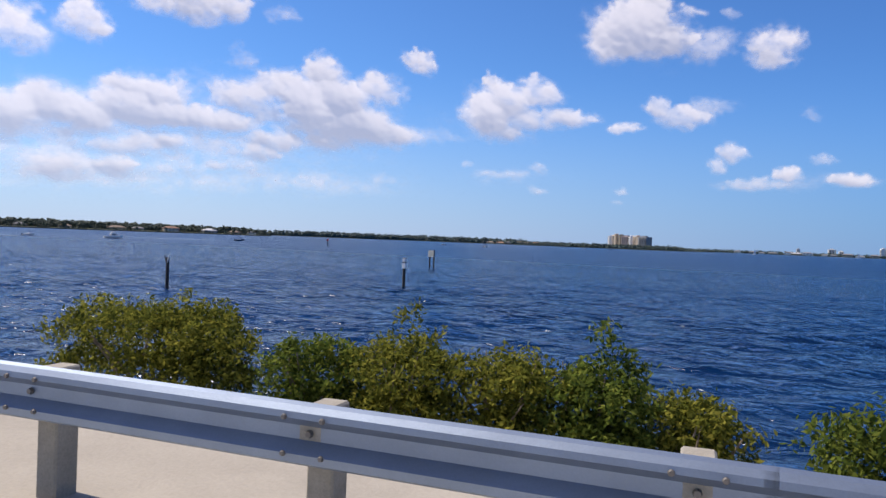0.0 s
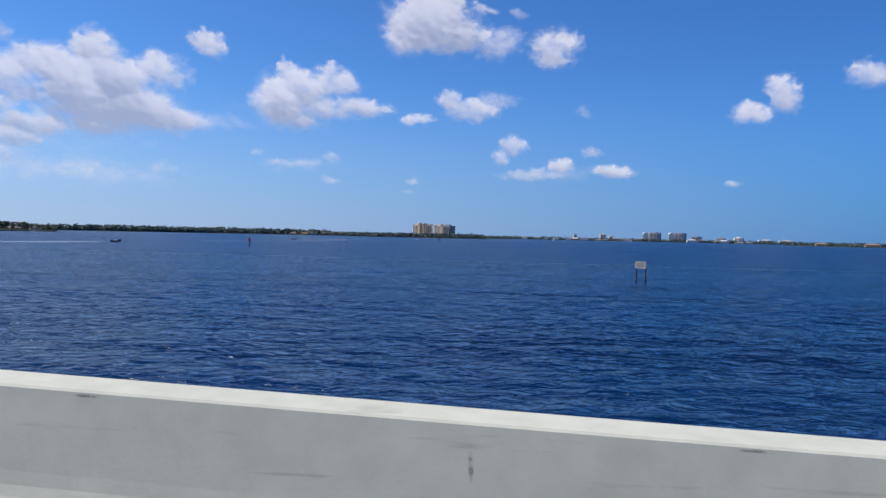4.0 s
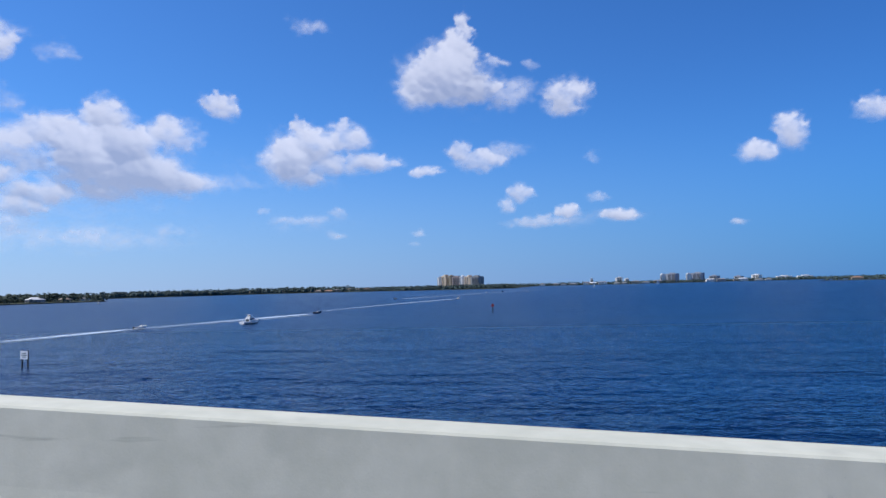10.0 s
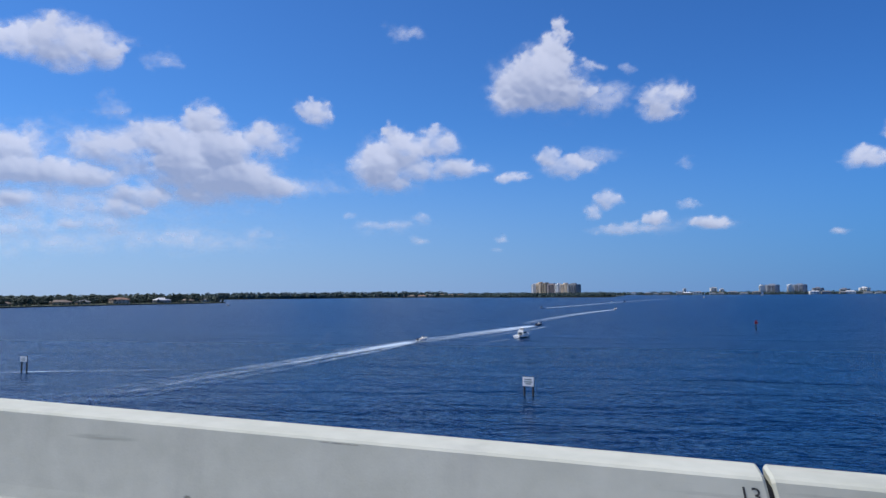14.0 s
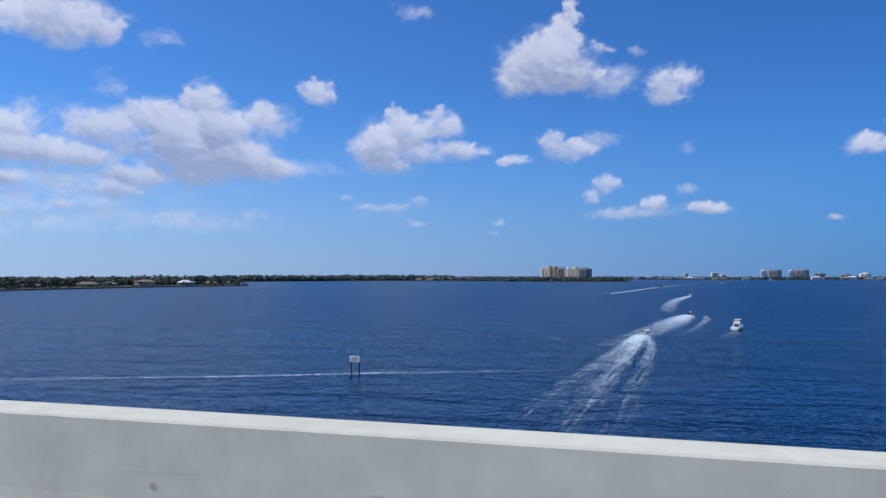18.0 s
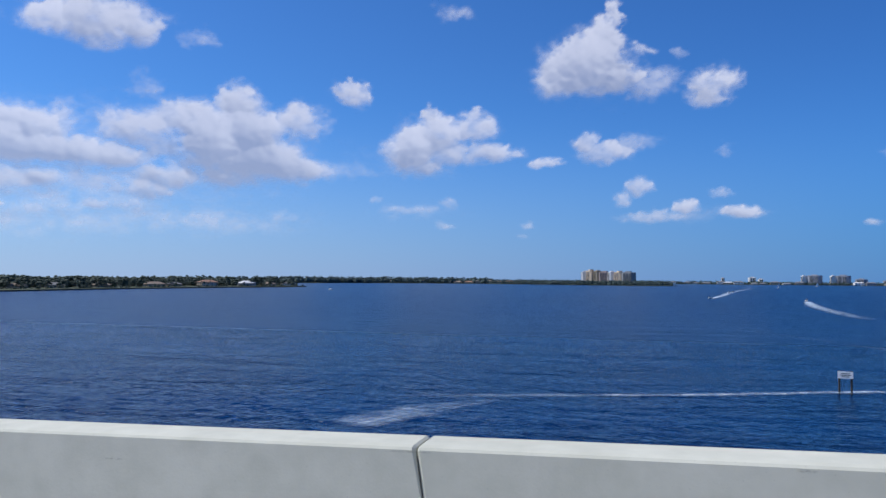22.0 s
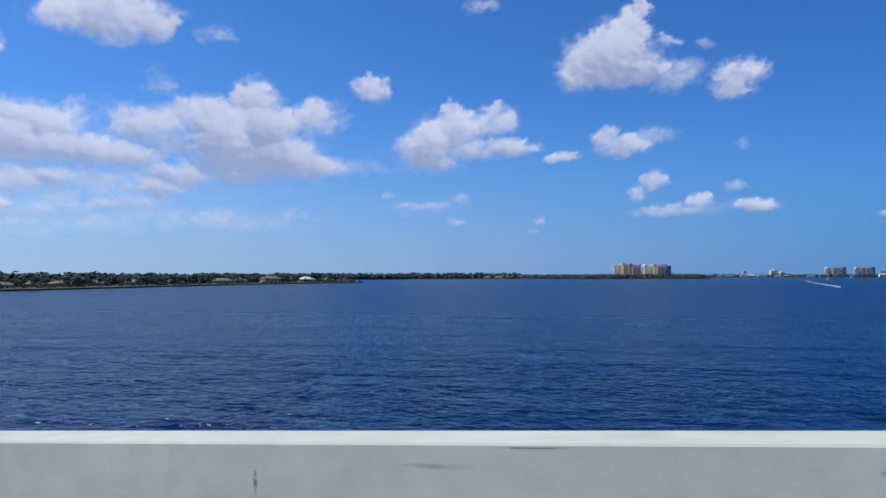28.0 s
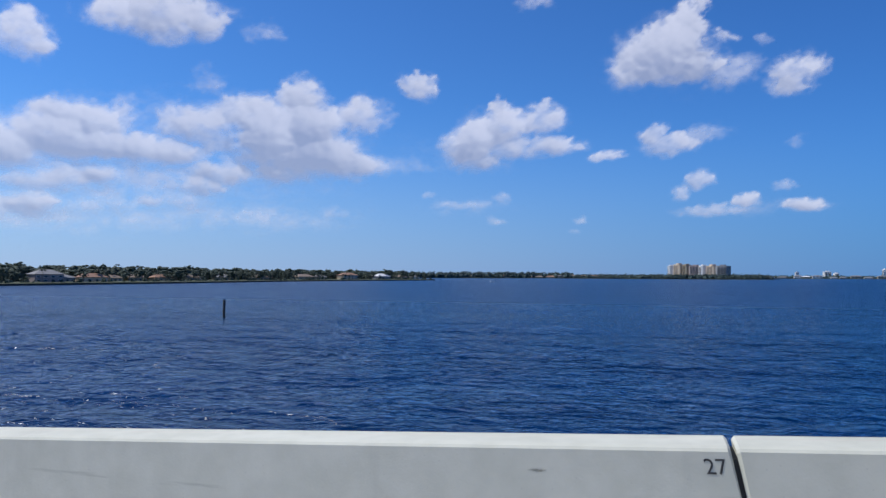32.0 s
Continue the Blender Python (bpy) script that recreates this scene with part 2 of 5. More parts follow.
def make_cloud():
    m, nt, p, out = nodes_of("cloud_vapour")
    nt.nodes.remove(p)
    att = nt.nodes.new("ShaderNodeAttribute")
    att.attribute_name = "bank_body"
    uv = nt.nodes.new("ShaderNodeUVMap")
    uv.uv_map = "sky_uv"
    fine = tex(nt, 1.6, 6, 0.6, vec=uv.outputs[0], dist=0.3)
    dens = num(nt, "ADD", att.outputs["Fac"], num(nt, "MULTIPLY", num(nt, "SUBTRACT", fine, 0.5), 0.42))
    mr = nt.nodes.new("ShaderNodeMapRange")
    mr.interpolation_type = "SMOOTHSTEP"
    mr.inputs[1].default_value, mr.inputs[2].default_value = 0.0, 1.05
    mr.inputs[4].default_value = 0.86
    nt.links.new(dens, mr.inputs[0])
    gate = nt.nodes.new("ShaderNodeMapRange")
    gate.inputs[1].default_value, gate.inputs[2].default_value = 0.012, 0.2
    nt.links.new(att.outputs["Fac"], gate.inputs[0])
    alpha = num(nt, "MULTIPLY", mr.outputs[0], gate.outputs[0])
    # sunlight comes through from above; the greyer bases are shading put into the colour
    shading = nt.nodes.new("ShaderNodeAttribute")
    shading.attribute_name = "painted_shading"
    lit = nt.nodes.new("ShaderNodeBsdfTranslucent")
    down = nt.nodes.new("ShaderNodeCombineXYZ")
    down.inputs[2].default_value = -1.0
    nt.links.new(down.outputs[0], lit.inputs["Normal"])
    nt.links.new(ramp(nt, shading.outputs["Fac"], [(0.0, (0.56, 0.56, 0.57)), (0.45, (0.455, 0.465, 0.495)), (0.9, (0.26, 0.29, 0.36))]), lit.inputs["Color"])
    clear, mix = nt.nodes.new("ShaderNodeBsdfTransparent"), nt.nodes.new("ShaderNodeMixShader")
    nt.links.new(alpha, mix.inputs[0])
    nt.links.new(clear.outputs[0], mix.inputs[1])
    nt.links.new(lit.outputs[0], mix.inputs[2])
    nt.links.new(mix.outputs[0], out.inputs["Surface"])
    return m


def make_leaf(name, a, b, c):
    m, nt, p, out = nodes_of(name)
    nt.nodes.remove(p)
    rnd = nt.nodes.new("ShaderNodeNewGeometry").outputs["Random Per Island"]
    pos = nt.nodes.new("ShaderNodeNewGeometry").outputs["Position"]
    col = ramp(nt, rnd, [(0.0, a), (0.55, b), (1.0, c)])
    col = mixc(nt, ramp(nt, tex(nt, 0.9, 3, vec=pos), [(0.4, (0, 0, 0)), (0.7, (0.5, 0.5, 0.5))]), col, a)
    face, back, mix = nt.nodes.new("ShaderNodeBsdfDiffuse"), nt.nodes.new("ShaderNodeBsdfTranslucent"), nt.nodes.new("ShaderNodeMixShader")
    mix.inputs[0].default_value = 0.45
    nt.links.new(col, face.inputs["Color"])
    nt.links.new(col, back.inputs["Color"])
    nt.links.new(face.outputs[0], mix.inputs[1])
    nt.links.new(back.outputs[0], mix.inputs[2])
    nt.links.new(mix.outputs[0], out.inputs["Surface"])
    return m


CONCRETE, WATER, FOAM, CLOUD, GRIME = make_concrete(), make_water(), make_foam(), make_cloud(), make_stain()
SHADING_CLOUD = plain("shading_cloud", (0.85, 0.85, 0.85), 1.0, 0.0, 0.05, 0.1, 1.0, 0.0)
GALV = plain("galvanised_steel", (0.20, 0.25, 0.33), 0.5, 0.75, 0.12, 3.0, 80.0, 0.1)
POLE = plain("dull_zinc_post", (0.36, 0.38, 0.40), 0.5, 0.4, 0.15, 3.0, 60.0, 0.1)
BOLT = plain("bolt_steel", (0.16, 0.15, 0.14), 0.6, 0.6, 0.2, 20.0, 80.0, 0.1)
POST_WOOD = plain("weathered_post_timber", (0.26, 0.24, 0.20), 0.85, 0.0, 0.3, 5.0, 60.0, 0.5)
SAND = plain("pale_shell_verge", (0.30, 0.275, 0.235), 0.95, 0.0, 0.16, 1.2, 30.0, 0.6, world_space=True)
ROCK = plain("riprap_rock", (0.30, 0.29, 0.27), 0.9, 0.0, 0.3, 2.0, 25.0, 0.6, per_object=0.45)
ASPHALT = plain("road_concrete", (0.55, 0.52, 0.465), 0.9, 0.0, 0.2, 0.8, 60.0, 0.5, world_space=True)
SEAL = plain("dark_joint_seal", (0.035, 0.035, 0.035), 0.8, 0.0, 0.2)
STENCIL = plain("black_stencil_paint", (0.035, 0.035, 0.035), 0.75, 0.0, 0.3, 15.0, 90.0, 0.0)
PATCH = plain("grey_paint_patch", (0.22, 0.22, 0.215), 0.8, 0.0, 0.15, 4.0, 50.0, 0.2)
PILE = plain("dark_timber_pile", (0.032, 0.03, 0.028), 0.85, 0.0, 0.35, 4.0, 40.0, 0.5)
SIGN_WHITE = plain("white_sign_sheet", (0.78, 0.79, 0.80), 0.5, 0.0, 0.06, 2.0, 40.0, 0.0)
SIGN_BAR = plain("sign_print", (0.10, 0.14, 0.13), 0.6, 0.0, 0.1, 2.0, 40.0, 0.0)
SIGN_RED = plain("red_dayboard", (0.62, 0.06, 0.05), 0.5, 0.0, 0.1, 2.0, 40.0, 0.0)
SHORE = plain("dark_shore_bank", (0.05, 0.047, 0.038), 0.95, 0.0, 0.35, 0.05, 0.6, 0.4, world_space=True)
LAWN = plain("shore_grass", (0.05, 0.062, 0.03), 0.95, 0.0, 0.3, 0.02, 0.4, 0.3, world_space=True)
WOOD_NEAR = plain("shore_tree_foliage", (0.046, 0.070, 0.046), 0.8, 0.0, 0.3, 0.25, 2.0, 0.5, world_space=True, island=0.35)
# bluish haze of the distance is tinted into the far foliage colour
WOOD_HAZE = plain("haze_tinted_foliage", (0.052, 0.088, 0.082), 0.85, 0.0, 0.25, 0.05, 0.4, 0.3, world_space=True, island=0.4)
BARK = plain("grey_bark", (0.17, 0.14, 0.11), 0.9, 0.0, 0.3, 5.0, 40.0, 0.5)
LEAF = make_leaf("bush_leaf", (0.05, 0.065, 0.014), (0.16, 0.17, 0.03), (0.30, 0.28, 0.055))
LEAF_DARK = make_leaf("bush_leaf_green", (0.035, 0.06, 0.014), (0.11, 0.15, 0.03), (0.22, 0.25, 0.05))
GLASS_DARK = plain("dark_window_glass", (0.05, 0.065, 0.08), 0.12, 0.0, 0.15, 0.3, 3.0, 0.0)
HULL = plain("white_hull_gelcoat", (0.80, 0.80, 0.78), 0.25, 0.0, 0.05, 1.0, 20.0, 0.0)
HULL_DARK = plain("dark_hull_gelcoat", (0.035, 0.05, 0.09), 0.25, 0.0, 0.1, 1.0, 20.0, 0.0)
CANVAS = plain("dark_canvas", (0.04, 0.05, 0.07), 0.8, 0.0, 0.2, 2.0, 30.0, 0.2)
DECKING = plain("tan_boat_deck", (0.45, 0.40, 0.32), 0.7, 0.0, 0.15, 2.0, 30.0, 0.1)
CHROME = plain("boat_rail_steel", (0.6, 0.6, 0.62), 0.25, 1.0, 0.05, 2.0, 30.0, 0.0)
SAIL = plain("white_sailcloth", (0.82, 0.82, 0.80), 0.8, 0.0, 0.05, 1.0, 20.0, 0.1)


def stucco(name, base):
    return plain(name, base, 0.85, 0.0, 0.1, 0.12, 1.5, 0.15)


W_PEACH, W_TAN, W_WHITE = stucco("peach_stucco", (0.52, 0.42, 0.31)), stucco("tan_stucco", (0.27, 0.225, 0.17)), stucco("white_stucco", (0.74, 0.73, 0.70))
W_GREY, W_MAUVE = stucco("grey_stucco", (0.25, 0.255, 0.26)), stucco("mauve_stucco", (0.27, 0.225, 0.22))
# wall colour of the far towers, with distance haze mixed in as blue
W_HAZE = stucco("haze_blue_stucco", (0.28, 0.30, 0.345))
W_SAND = stucco("sand_stucco", (0.36, 0.30, 0.215))
R_GREY, R_CLAY = stucco("grey_shingle_roof", (0.20, 0.20, 0.205)), stucco("clay_tile_roof", (0.26, 0.15, 0.10))
R_WHITE, R_BROWN = stucco("white_metal_roof", (0.62, 0.62, 0.62)), stucco("brown_shingle_roof", (0.22, 0.17, 0.13))
R_GREEN = stucco("green_metal_roof", (0.26, 0.29, 0.23))


# ======== mesh helpers ========
def mesh_of(name, verts, faces, mat, smooth=False):
    me = bpy.data.meshes.new(name)
    me.from_pydata([tuple(v) for v in verts], [], [tuple(f) for f in faces])
    me.materials.append(mat)
    if smooth:
        me.shade_smooth()
    me.update()
    return me


def part(name, bm, mat, parent=None, label="", smooth=False):
    me = bpy.data.meshes.new(name)
    bmesh.ops.recalc_face_normals(bm, faces=bm.faces)
    bm.to_mesh(me)
    bm.free()
    me.materials.append(mat)
    if smooth:
        me.shade_smooth()
    ob = new(name, me)
    ob.parent = parent
    if label:
        ob["label"] = label
    return ob


def empty(name, m, label, category, group="", kind=""):
    ob = new(name)
    ob.empty_display_size = 0.2
    ob.matrix_world = m
    return tagged(ob, label, category, group, kind)


def box(sx, sy, sz, x=0, y=0, z=0, bevel=0.0, bm=None, rot=None, segs=1):
    """A box on z, centred in x and y."""
    bm2 = bmesh.new()
    bmesh.ops.create_cube(bm2, size=1)
    for v in bm2.verts:
        v.co = Vector((v.co.x * sx, v.co.y * sy, (v.co.z + 0.5) * sz))
    if bevel:
        bmesh.ops.bevel(bm2, geom=bm2.edges[:], offset=bevel, segments=segs, affect="EDGES")
    m = Matrix.Translation((x, y, z)) @ (rot or Matrix.Identity(4))
    bmesh.ops.transform(bm2, matrix=m, verts=bm2.verts)
    if bm is None:
        return bm2
    tmp = bpy.data.meshes.new("tmp")
    bm2.to_mesh(tmp)
    bm2.free()
    bm.from_mesh(tmp)
    bpy.data.meshes.remove(tmp)
    return bm


def tube(points, radii, sides=8, bm=None):
    """A tapered tube through the points."""
    bm = bm or bmesh.new()
    rings = []
    for k, p in enumerate(points):
        p = Vector(p)
        a = Vector(points[max(0, k - 1)])
        b = Vector(points[min(len(points) - 1, k + 1)])
        q = (b - a).to_track_quat("Z", "Y")
        rings.append([bm.verts.new(p + q @ Vector((math.cos(t) * radii[k], math.sin(t) * radii[k], 0)))
                      for t in (2 * math.pi * j / sides for j in range(sides))])
    for r0, r1 in zip(rings, rings[1:]):
        for j in range(sides):
            bm.faces.new((r0[j], r0[(j + 1) % sides], r1[(j + 1) % sides], r1[j]))
    bm.faces.new(rings[0][::-1])
    bm.faces.new(rings[-1])
    return bm


def loft(sections, closed=True, caps=True, bm=None):
    """Joins sections of equal length into one skin."""
    bm = bm or bmesh.new()
    rows = [[bm.verts.new(p) for p in s] for s in sections]
    n = len(rows[0])
    for a, b in zip(rows, rows[1:]):
        for j in range(n if closed else n - 1):
            bm.faces.new((a[j], a[(j + 1) % n], b[(j + 1) % n], b[j]))
    if caps and closed:
        bm.faces.new(rows[0][::-1])
        bm.faces.new(rows[-1])
    return bm


def lettering(word, size, m, parent, mat, slant=0.0):
    cu = bpy.data.curves.new("stencil_lettering", "FONT")
    cu.body, cu.size, cu.align_x, cu.extrude = word, size, "CENTER", 0.0008
    cu.shear = slant
    cu.materials.append(mat)
    ob = new("stencil_number", cu)
    ob.parent = parent
    ob.matrix_world = m
    ob["label"] = "worn black stencilled number"
    return ob


# ======== water, land ========
wind = random.Random(17)
WAVES = []
for k in range(22):
    length = 1.6 * (4.0 / 1.6) ** (k / 21)
    turn = math.radians(100 + wind.gauss(0, 36))
    WAVES.append((2 * math.pi / length, math.cos(turn), math.sin(turn), wind.uniform(0, 6.28), 0.034 * length / (2 * math.pi)))


def wave_height(x, y):
    """Wind waves: many short crested trains, stronger in gusts, dying out far from the bridge."""
    wx = x + 1.3 * np.sin(0.11 * y + 0.05 * x) + 0.8 * np.sin(0.23 * x - 0.17 * y)
    wy = y + 1.1 * np.sin(0.13 * x + 0.07 * y) + 0.7 * np.sin(0.31 * x + 0.05 * y)
    z = sum(a * np.sin(k * (wx * c + wy * s) + p) for k, c, s, p, a in WAVES)
    gust = 0.85 + 0.3 * np.sin(0.021 * x + 0.013 * y + 1.0) * np.sin(0.017 * y - 0.009 * x)
    calm = np.clip((y + 14) / 12, 0, 1) * np.clip((185 - y) / 135, 0, 1) ** 2 * np.clip((x + 745) / 25, 0, 1) * np.clip((95 - x) / 15, 0, 1)
    return z * gust * calm


def make_sea():
    out = np.array([60, 150, 330, 700, 1500, 3200, 6000, 9000.0])
    xs = np.concatenate([-745 - out[::-1], np.arange(-745, 95.1, 0.55), 95 + out])
    ys, y = [], -14.0
    while y < 430:
        ys.append(y)
        y += 0.48 if y < 80 else 0.48 + (y - 80) * 0.0095
    ys = np.concatenate([-14 - out[::-1], ys, 430 + out])
    X, Y = np.meshgrid(xs, ys)
    P = np.stack([X, Y, wave_height(X, Y)], -1).reshape(-1, 3)
    n, rows = len(xs), len(ys)
    i = (np.arange(rows - 1)[:, None] * n + np.arange(n - 1)[None]).ravel()
    F = np.stack([i, i + 1, i + n + 1, i + n], -1)
    me = bpy.data.meshes.new("water")
    me.vertices.add(len(P))
    me.vertices.foreach_set("co", P.astype(np.float32).ravel())
    me.loops.add(F.size)
    me.loops.foreach_set("vertex_index", F.ravel().astype(np.int32))
    me.polygons.add(len(F))
    me.polygons.foreach_set("loop_start", np.arange(0, F.size, 4, dtype=np.int32))
    me.update(calc_edges=True)
    me.materials.append(WATER)
    me.shade_smooth()
    return new("water", me)


tagged(make_sea(), "deep blue choppy bay water under a clear sky", "water", kind="structure")


def land(name, outline, top, label):
    """A low shore: an outline of its water's edge, raised in two steps to its level ground."""
    bm = bmesh.new()
    c = Vector((sum(p[0] for p in outline) / len(outline), sum(p[1] for p in outline) / len(outline)))
    rings = []
    for inset, z in ((0.0, -1.5), (0.0, top * 0.65), (1.5, top * 0.75), (22.0, top)):
        ring = []
        for p in outline:
            d = c - Vector(p)
            q = Vector(p) + d.normalized() * inset
            ring.append(bm.verts.new((q.x, q.y, z)))
        rings.append(ring)
    n = len(outline)
    for a, b in zip(rings, rings[1:]):
        for j in range(n):
            bm.faces.new((a[j], a[(j + 1) % n], b[(j + 1) % n], b[j]))
    bm.faces.new(rings[-1])
    ob = part(name, bm, SHORE)
    ob.data.materials.append(LAWN)
    for f in ob.data.polygons:
        if f.normal.z > 0.5:
            f.material_index = 1
    return tagged(ob, label, "land", kind="structure")


def subdivide(outline, step, rough):
    rng = random.Random(7)
    out = []
    for a, b in zip(outline, outline[1:] + outline[:1]):
        k = max(1, int(math.dist(a, b) / step))
        for j in range(k):
            t = j / k
            out.append((a[0] + (b[0] - a[0]) * t + rng.uniform(-rough, rough) * (j > 0), a[1] + (b[1] - a[1]) * t + rng.uniform(-rough, rough) * (j > 0)))
    return out


WEST = [(-1000, 120), (-1000, 370), (-1000, 480), (-1015, 660), (-1010, 850), (-985, 960), (-950, 1080), (-1010, 1150), (-1250, 1260), (-1600, 1300), (-1800, 800), (-1700, 100)]
NORTH = [(-1700, 1620), (-1430, 1690), (-1330, 1850), (-1210, 2060), (-960, 2170), (-760, 2090), (-560, 1990), (-400, 1960), (-345, 2010), (-380, 2150), (-350, 2600), (-1700, 2700)]
FAR = [(-1500, 3080), (-600, 3020), (-200, 3060), (300, 3080), (900, 3040), (1800, 2950), (2600, 2900), (2600, 3500), (-1500, 3600)]
EAST = [(420, 2010), (520, 1950), (760, 1900), (1200, 1800), (1600, 1700), (1700, 2100), (900, 2200), (520, 2140)]
for nm, o, top, lb in (("ground_west_shore", WEST, 2.2, "low wooded shore with a dark seawall"), ("ground_point", NORTH, 1.6, "low wooded point across the bay"),
                       ("ground_far_shore", FAR, 1.6, "distant low shore across the bay"), ("ground_headland", EAST, 1.6, "low wooded headland")):
    land(nm, subdivide(o, 40, 5), top, lb)


# ======== bridge line ========
CX, CY, CZ = [-9.55594, 24.83209, -23.30067, -590.73802, -0.54058], [-2178.44332, 8775.80703, -14572.76286, 12829.29579, -6292.58284, 1500.32424, 9.67230, -91.24109, 3.36472], [-241.57528, 760.07729, -781.07925, 219.77661, 37.73812, 7.25904, 4.08424]


def edge(s):
    """The barrier's inner top edge, s metres along the bridge: place, way ahead, way out over the water."""
    c = min(max(s, 0.0), 584.0)
    u = c / 600
    p = Vector((np.polyval(CX, u), np.polyval(CY, u), np.polyval(CZ, u)))
    t = Vector((np.polyval(np.polyder(CX), u), np.polyval(np.polyder(CY), u), np.polyval(np.polyder(CZ), u))) / 600
    p += t * (s - c)
    flat = Vector((t.x, t.y, 0)).normalized()
    return p, t.normalized(), Vector((flat.y, -flat.x, 0))


def on_line(s, out, up):
    """A place beside that edge; the line humps a little where the bridge begins."""
    p, _, n = edge(s)
    return p + n * out + Vector((0, 0, up + float(np.interp(s, [5, 12, 14.5, 18.5], [0, 0.08, 0.08, 0]))))


# safety shape: out over the water, below the top
SHAPE = [(-0.225, -0.81), (-0.225, -0.735), (-0.14, -0.625), (-0.10, -0.57), (-0.074, -0.525), (-0.057, -0.475), (-0.0465, -0.41), (-0.003, -0.014), (0.010, -0.002), (0.04, 0.004), (0.26, 0.004), (0.29, -0.01), (0.302, -0.04), (0.32, -0.81)]
ANCHORS = [12.95, 15.56, 21.74, 27.45, 33.42, 39.2, 51.9, 63.79, 100.45, 112.84, 124.67, 137.12, 173.9, 186.15, 229.66, 235.64, 248.36, 254.33, 266.94, 311.17, 318.33, 339.54, 346.02, 367.48, 374.54, 381.61, 401.5, 438.99, 445.3, 482.7, 502.1, 520.8, 526.98, 545.5, 563.955, 582.09, 656.0]
WIDE = (15.56, 27.45, 51.9, 63.79, 112.84, 186.15, 229.66, 254.33, 346.02, 374.54, 438.99, 526.98, 545.5, 563.955, 582.09)
LEAN = 0.2  # the joints are cut a little out of plumb
JOINTS = []
for a, b in zip(ANCHORS, ANCHORS[1:]):
    k = max(1, round((b - a) / 6.2))
    JOINTS += [a + (b - a) * j / k for j in range(k)]
JOINTS.append(ANCHORS[-1])


def gap(s):
    return 0.011 if min(abs(s - w) for w in WIDE) < 0.05 else 0.005


barrier = tagged(new("bridge_barrier"), "pale grey concrete safety barrier along the bridge edge, weathered", "barrier", kind="structure")


def barrier_panel(a, b):
    cuts = [(a, 0.016), (a + 0.014, 0.0), (b - 0.014, 0.0), (b, 0.016)]
    if b - a > 1:
        cuts = cuts[:2] + [((a + b) / 2, 0.0)] + cuts[2:]
    secs = []
    for s, inset in cuts:
        sec = []
        for o, z in SHAPE:
            oo = min(max(o, -0.225 + inset), 0.32 - inset) if z > -0.7 else o
            if z > -0.1:
                oo = o + (inset if o < 0.13 else -inset)
            sec.append(on_line(s + LEAN * min(z, 0), oo, z - (inset * 0.7 if z > -0.1 else 0)))
        secs.append(sec)
    return part("barrier_panel", loft(secs), CONCRETE, barrier)


for a, b in zip(JOINTS, JOINTS[1:]):
    barrier_panel(a + gap(a), b - gap(b))
    part("joint_seal", loft([[on_line(b + ds + LEAN * min(z, -0.05), min(max(o, -0.2), 0.28) + (0.03 if o < 0.1 else 0), min(z, -0.05)) for o, z in SHAPE] for ds in (-gap(b) - 0.01, gap(b) + 0.01)]), SEAL, barrier)


def face_pose(s, down, proud=0.004):
    """A pose on the barrier's upper inner face, x to the reader's right."""
    _, t, n = edge(s)
    p = on_line(s, 0, 0)
    k = (down - 0.03) / 0.47
    right, out = -Vector((t.x, t.y, t.z)).normalized(), -n
    up = (Vector((0, 0, 1)) + n * 0.108).normalized()
    up = (up - right * up.dot(right)).normalized()
    z = right.cross(up).normalized()
    at = p + n * (-0.004 - 0.051 * k) - Vector((0, 0, down)) + z * proud
    return Matrix((( right.x, up.x, z.x, at.x), (right.y, up.y, z.y, at.y), (right.z, up.z, z.z, at.z), (0, 0, 0, 1)))


for s, word in ((27.45, "2"), (186.15, "10"), (229.66, "12"), (254.33, "13"), (438.99, "20"), (526.98, "24"), (545.5, "25"), (563.955, "26"), (582.09, "27")):
    lettering(word, 0.096, face_pose(s + 0.01 + 0.029 * len(word), 0.110, 0.0018), barrier, STENCIL, -LEAN)



def stain(s, down, w, h, slant=0.0):
    """A thin mark of grime on the barrier's face."""
    m = face_pose(s, down, 0.003)
    me = bpy.data.meshes.new("stain")
    corners = [(-1, -1), (1, -1), (1, 1), (-1, 1)]
    me.from_pydata([m @ Vector((u * w / 2 + slant * v * h / 2, v * h / 2, 0)) for u, v in corners], [], [(0, 1, 2, 3)])
    uv = me.uv_layers.new(name="spot")
    for k, c in enumerate(corners):
        uv.data[k].uv = c
    me.materials.append(GRIME)
    ob = new("stain", me)
    ob.parent = barrier
    return ob


for s, down, w, h, slant in ((128.86, 0.17, 0.13, 0.26, -0.4), (128.86, 0.14, 0.08, 0.09, -0.2), (128.82, 0.25, 0.22, 0.12, -0.4), (128.3, 0.05, 0.12, 0.03, 0), (437.14, 0.03, 0.2, 0.03, 0), (436.69, 0.03, 0.05, 0.02, 0), (438.97 + 0.09, 0.17, 0.12, 0.03, 0)):
    stain(s, down, w, h, slant)
sr = random.Random(61)
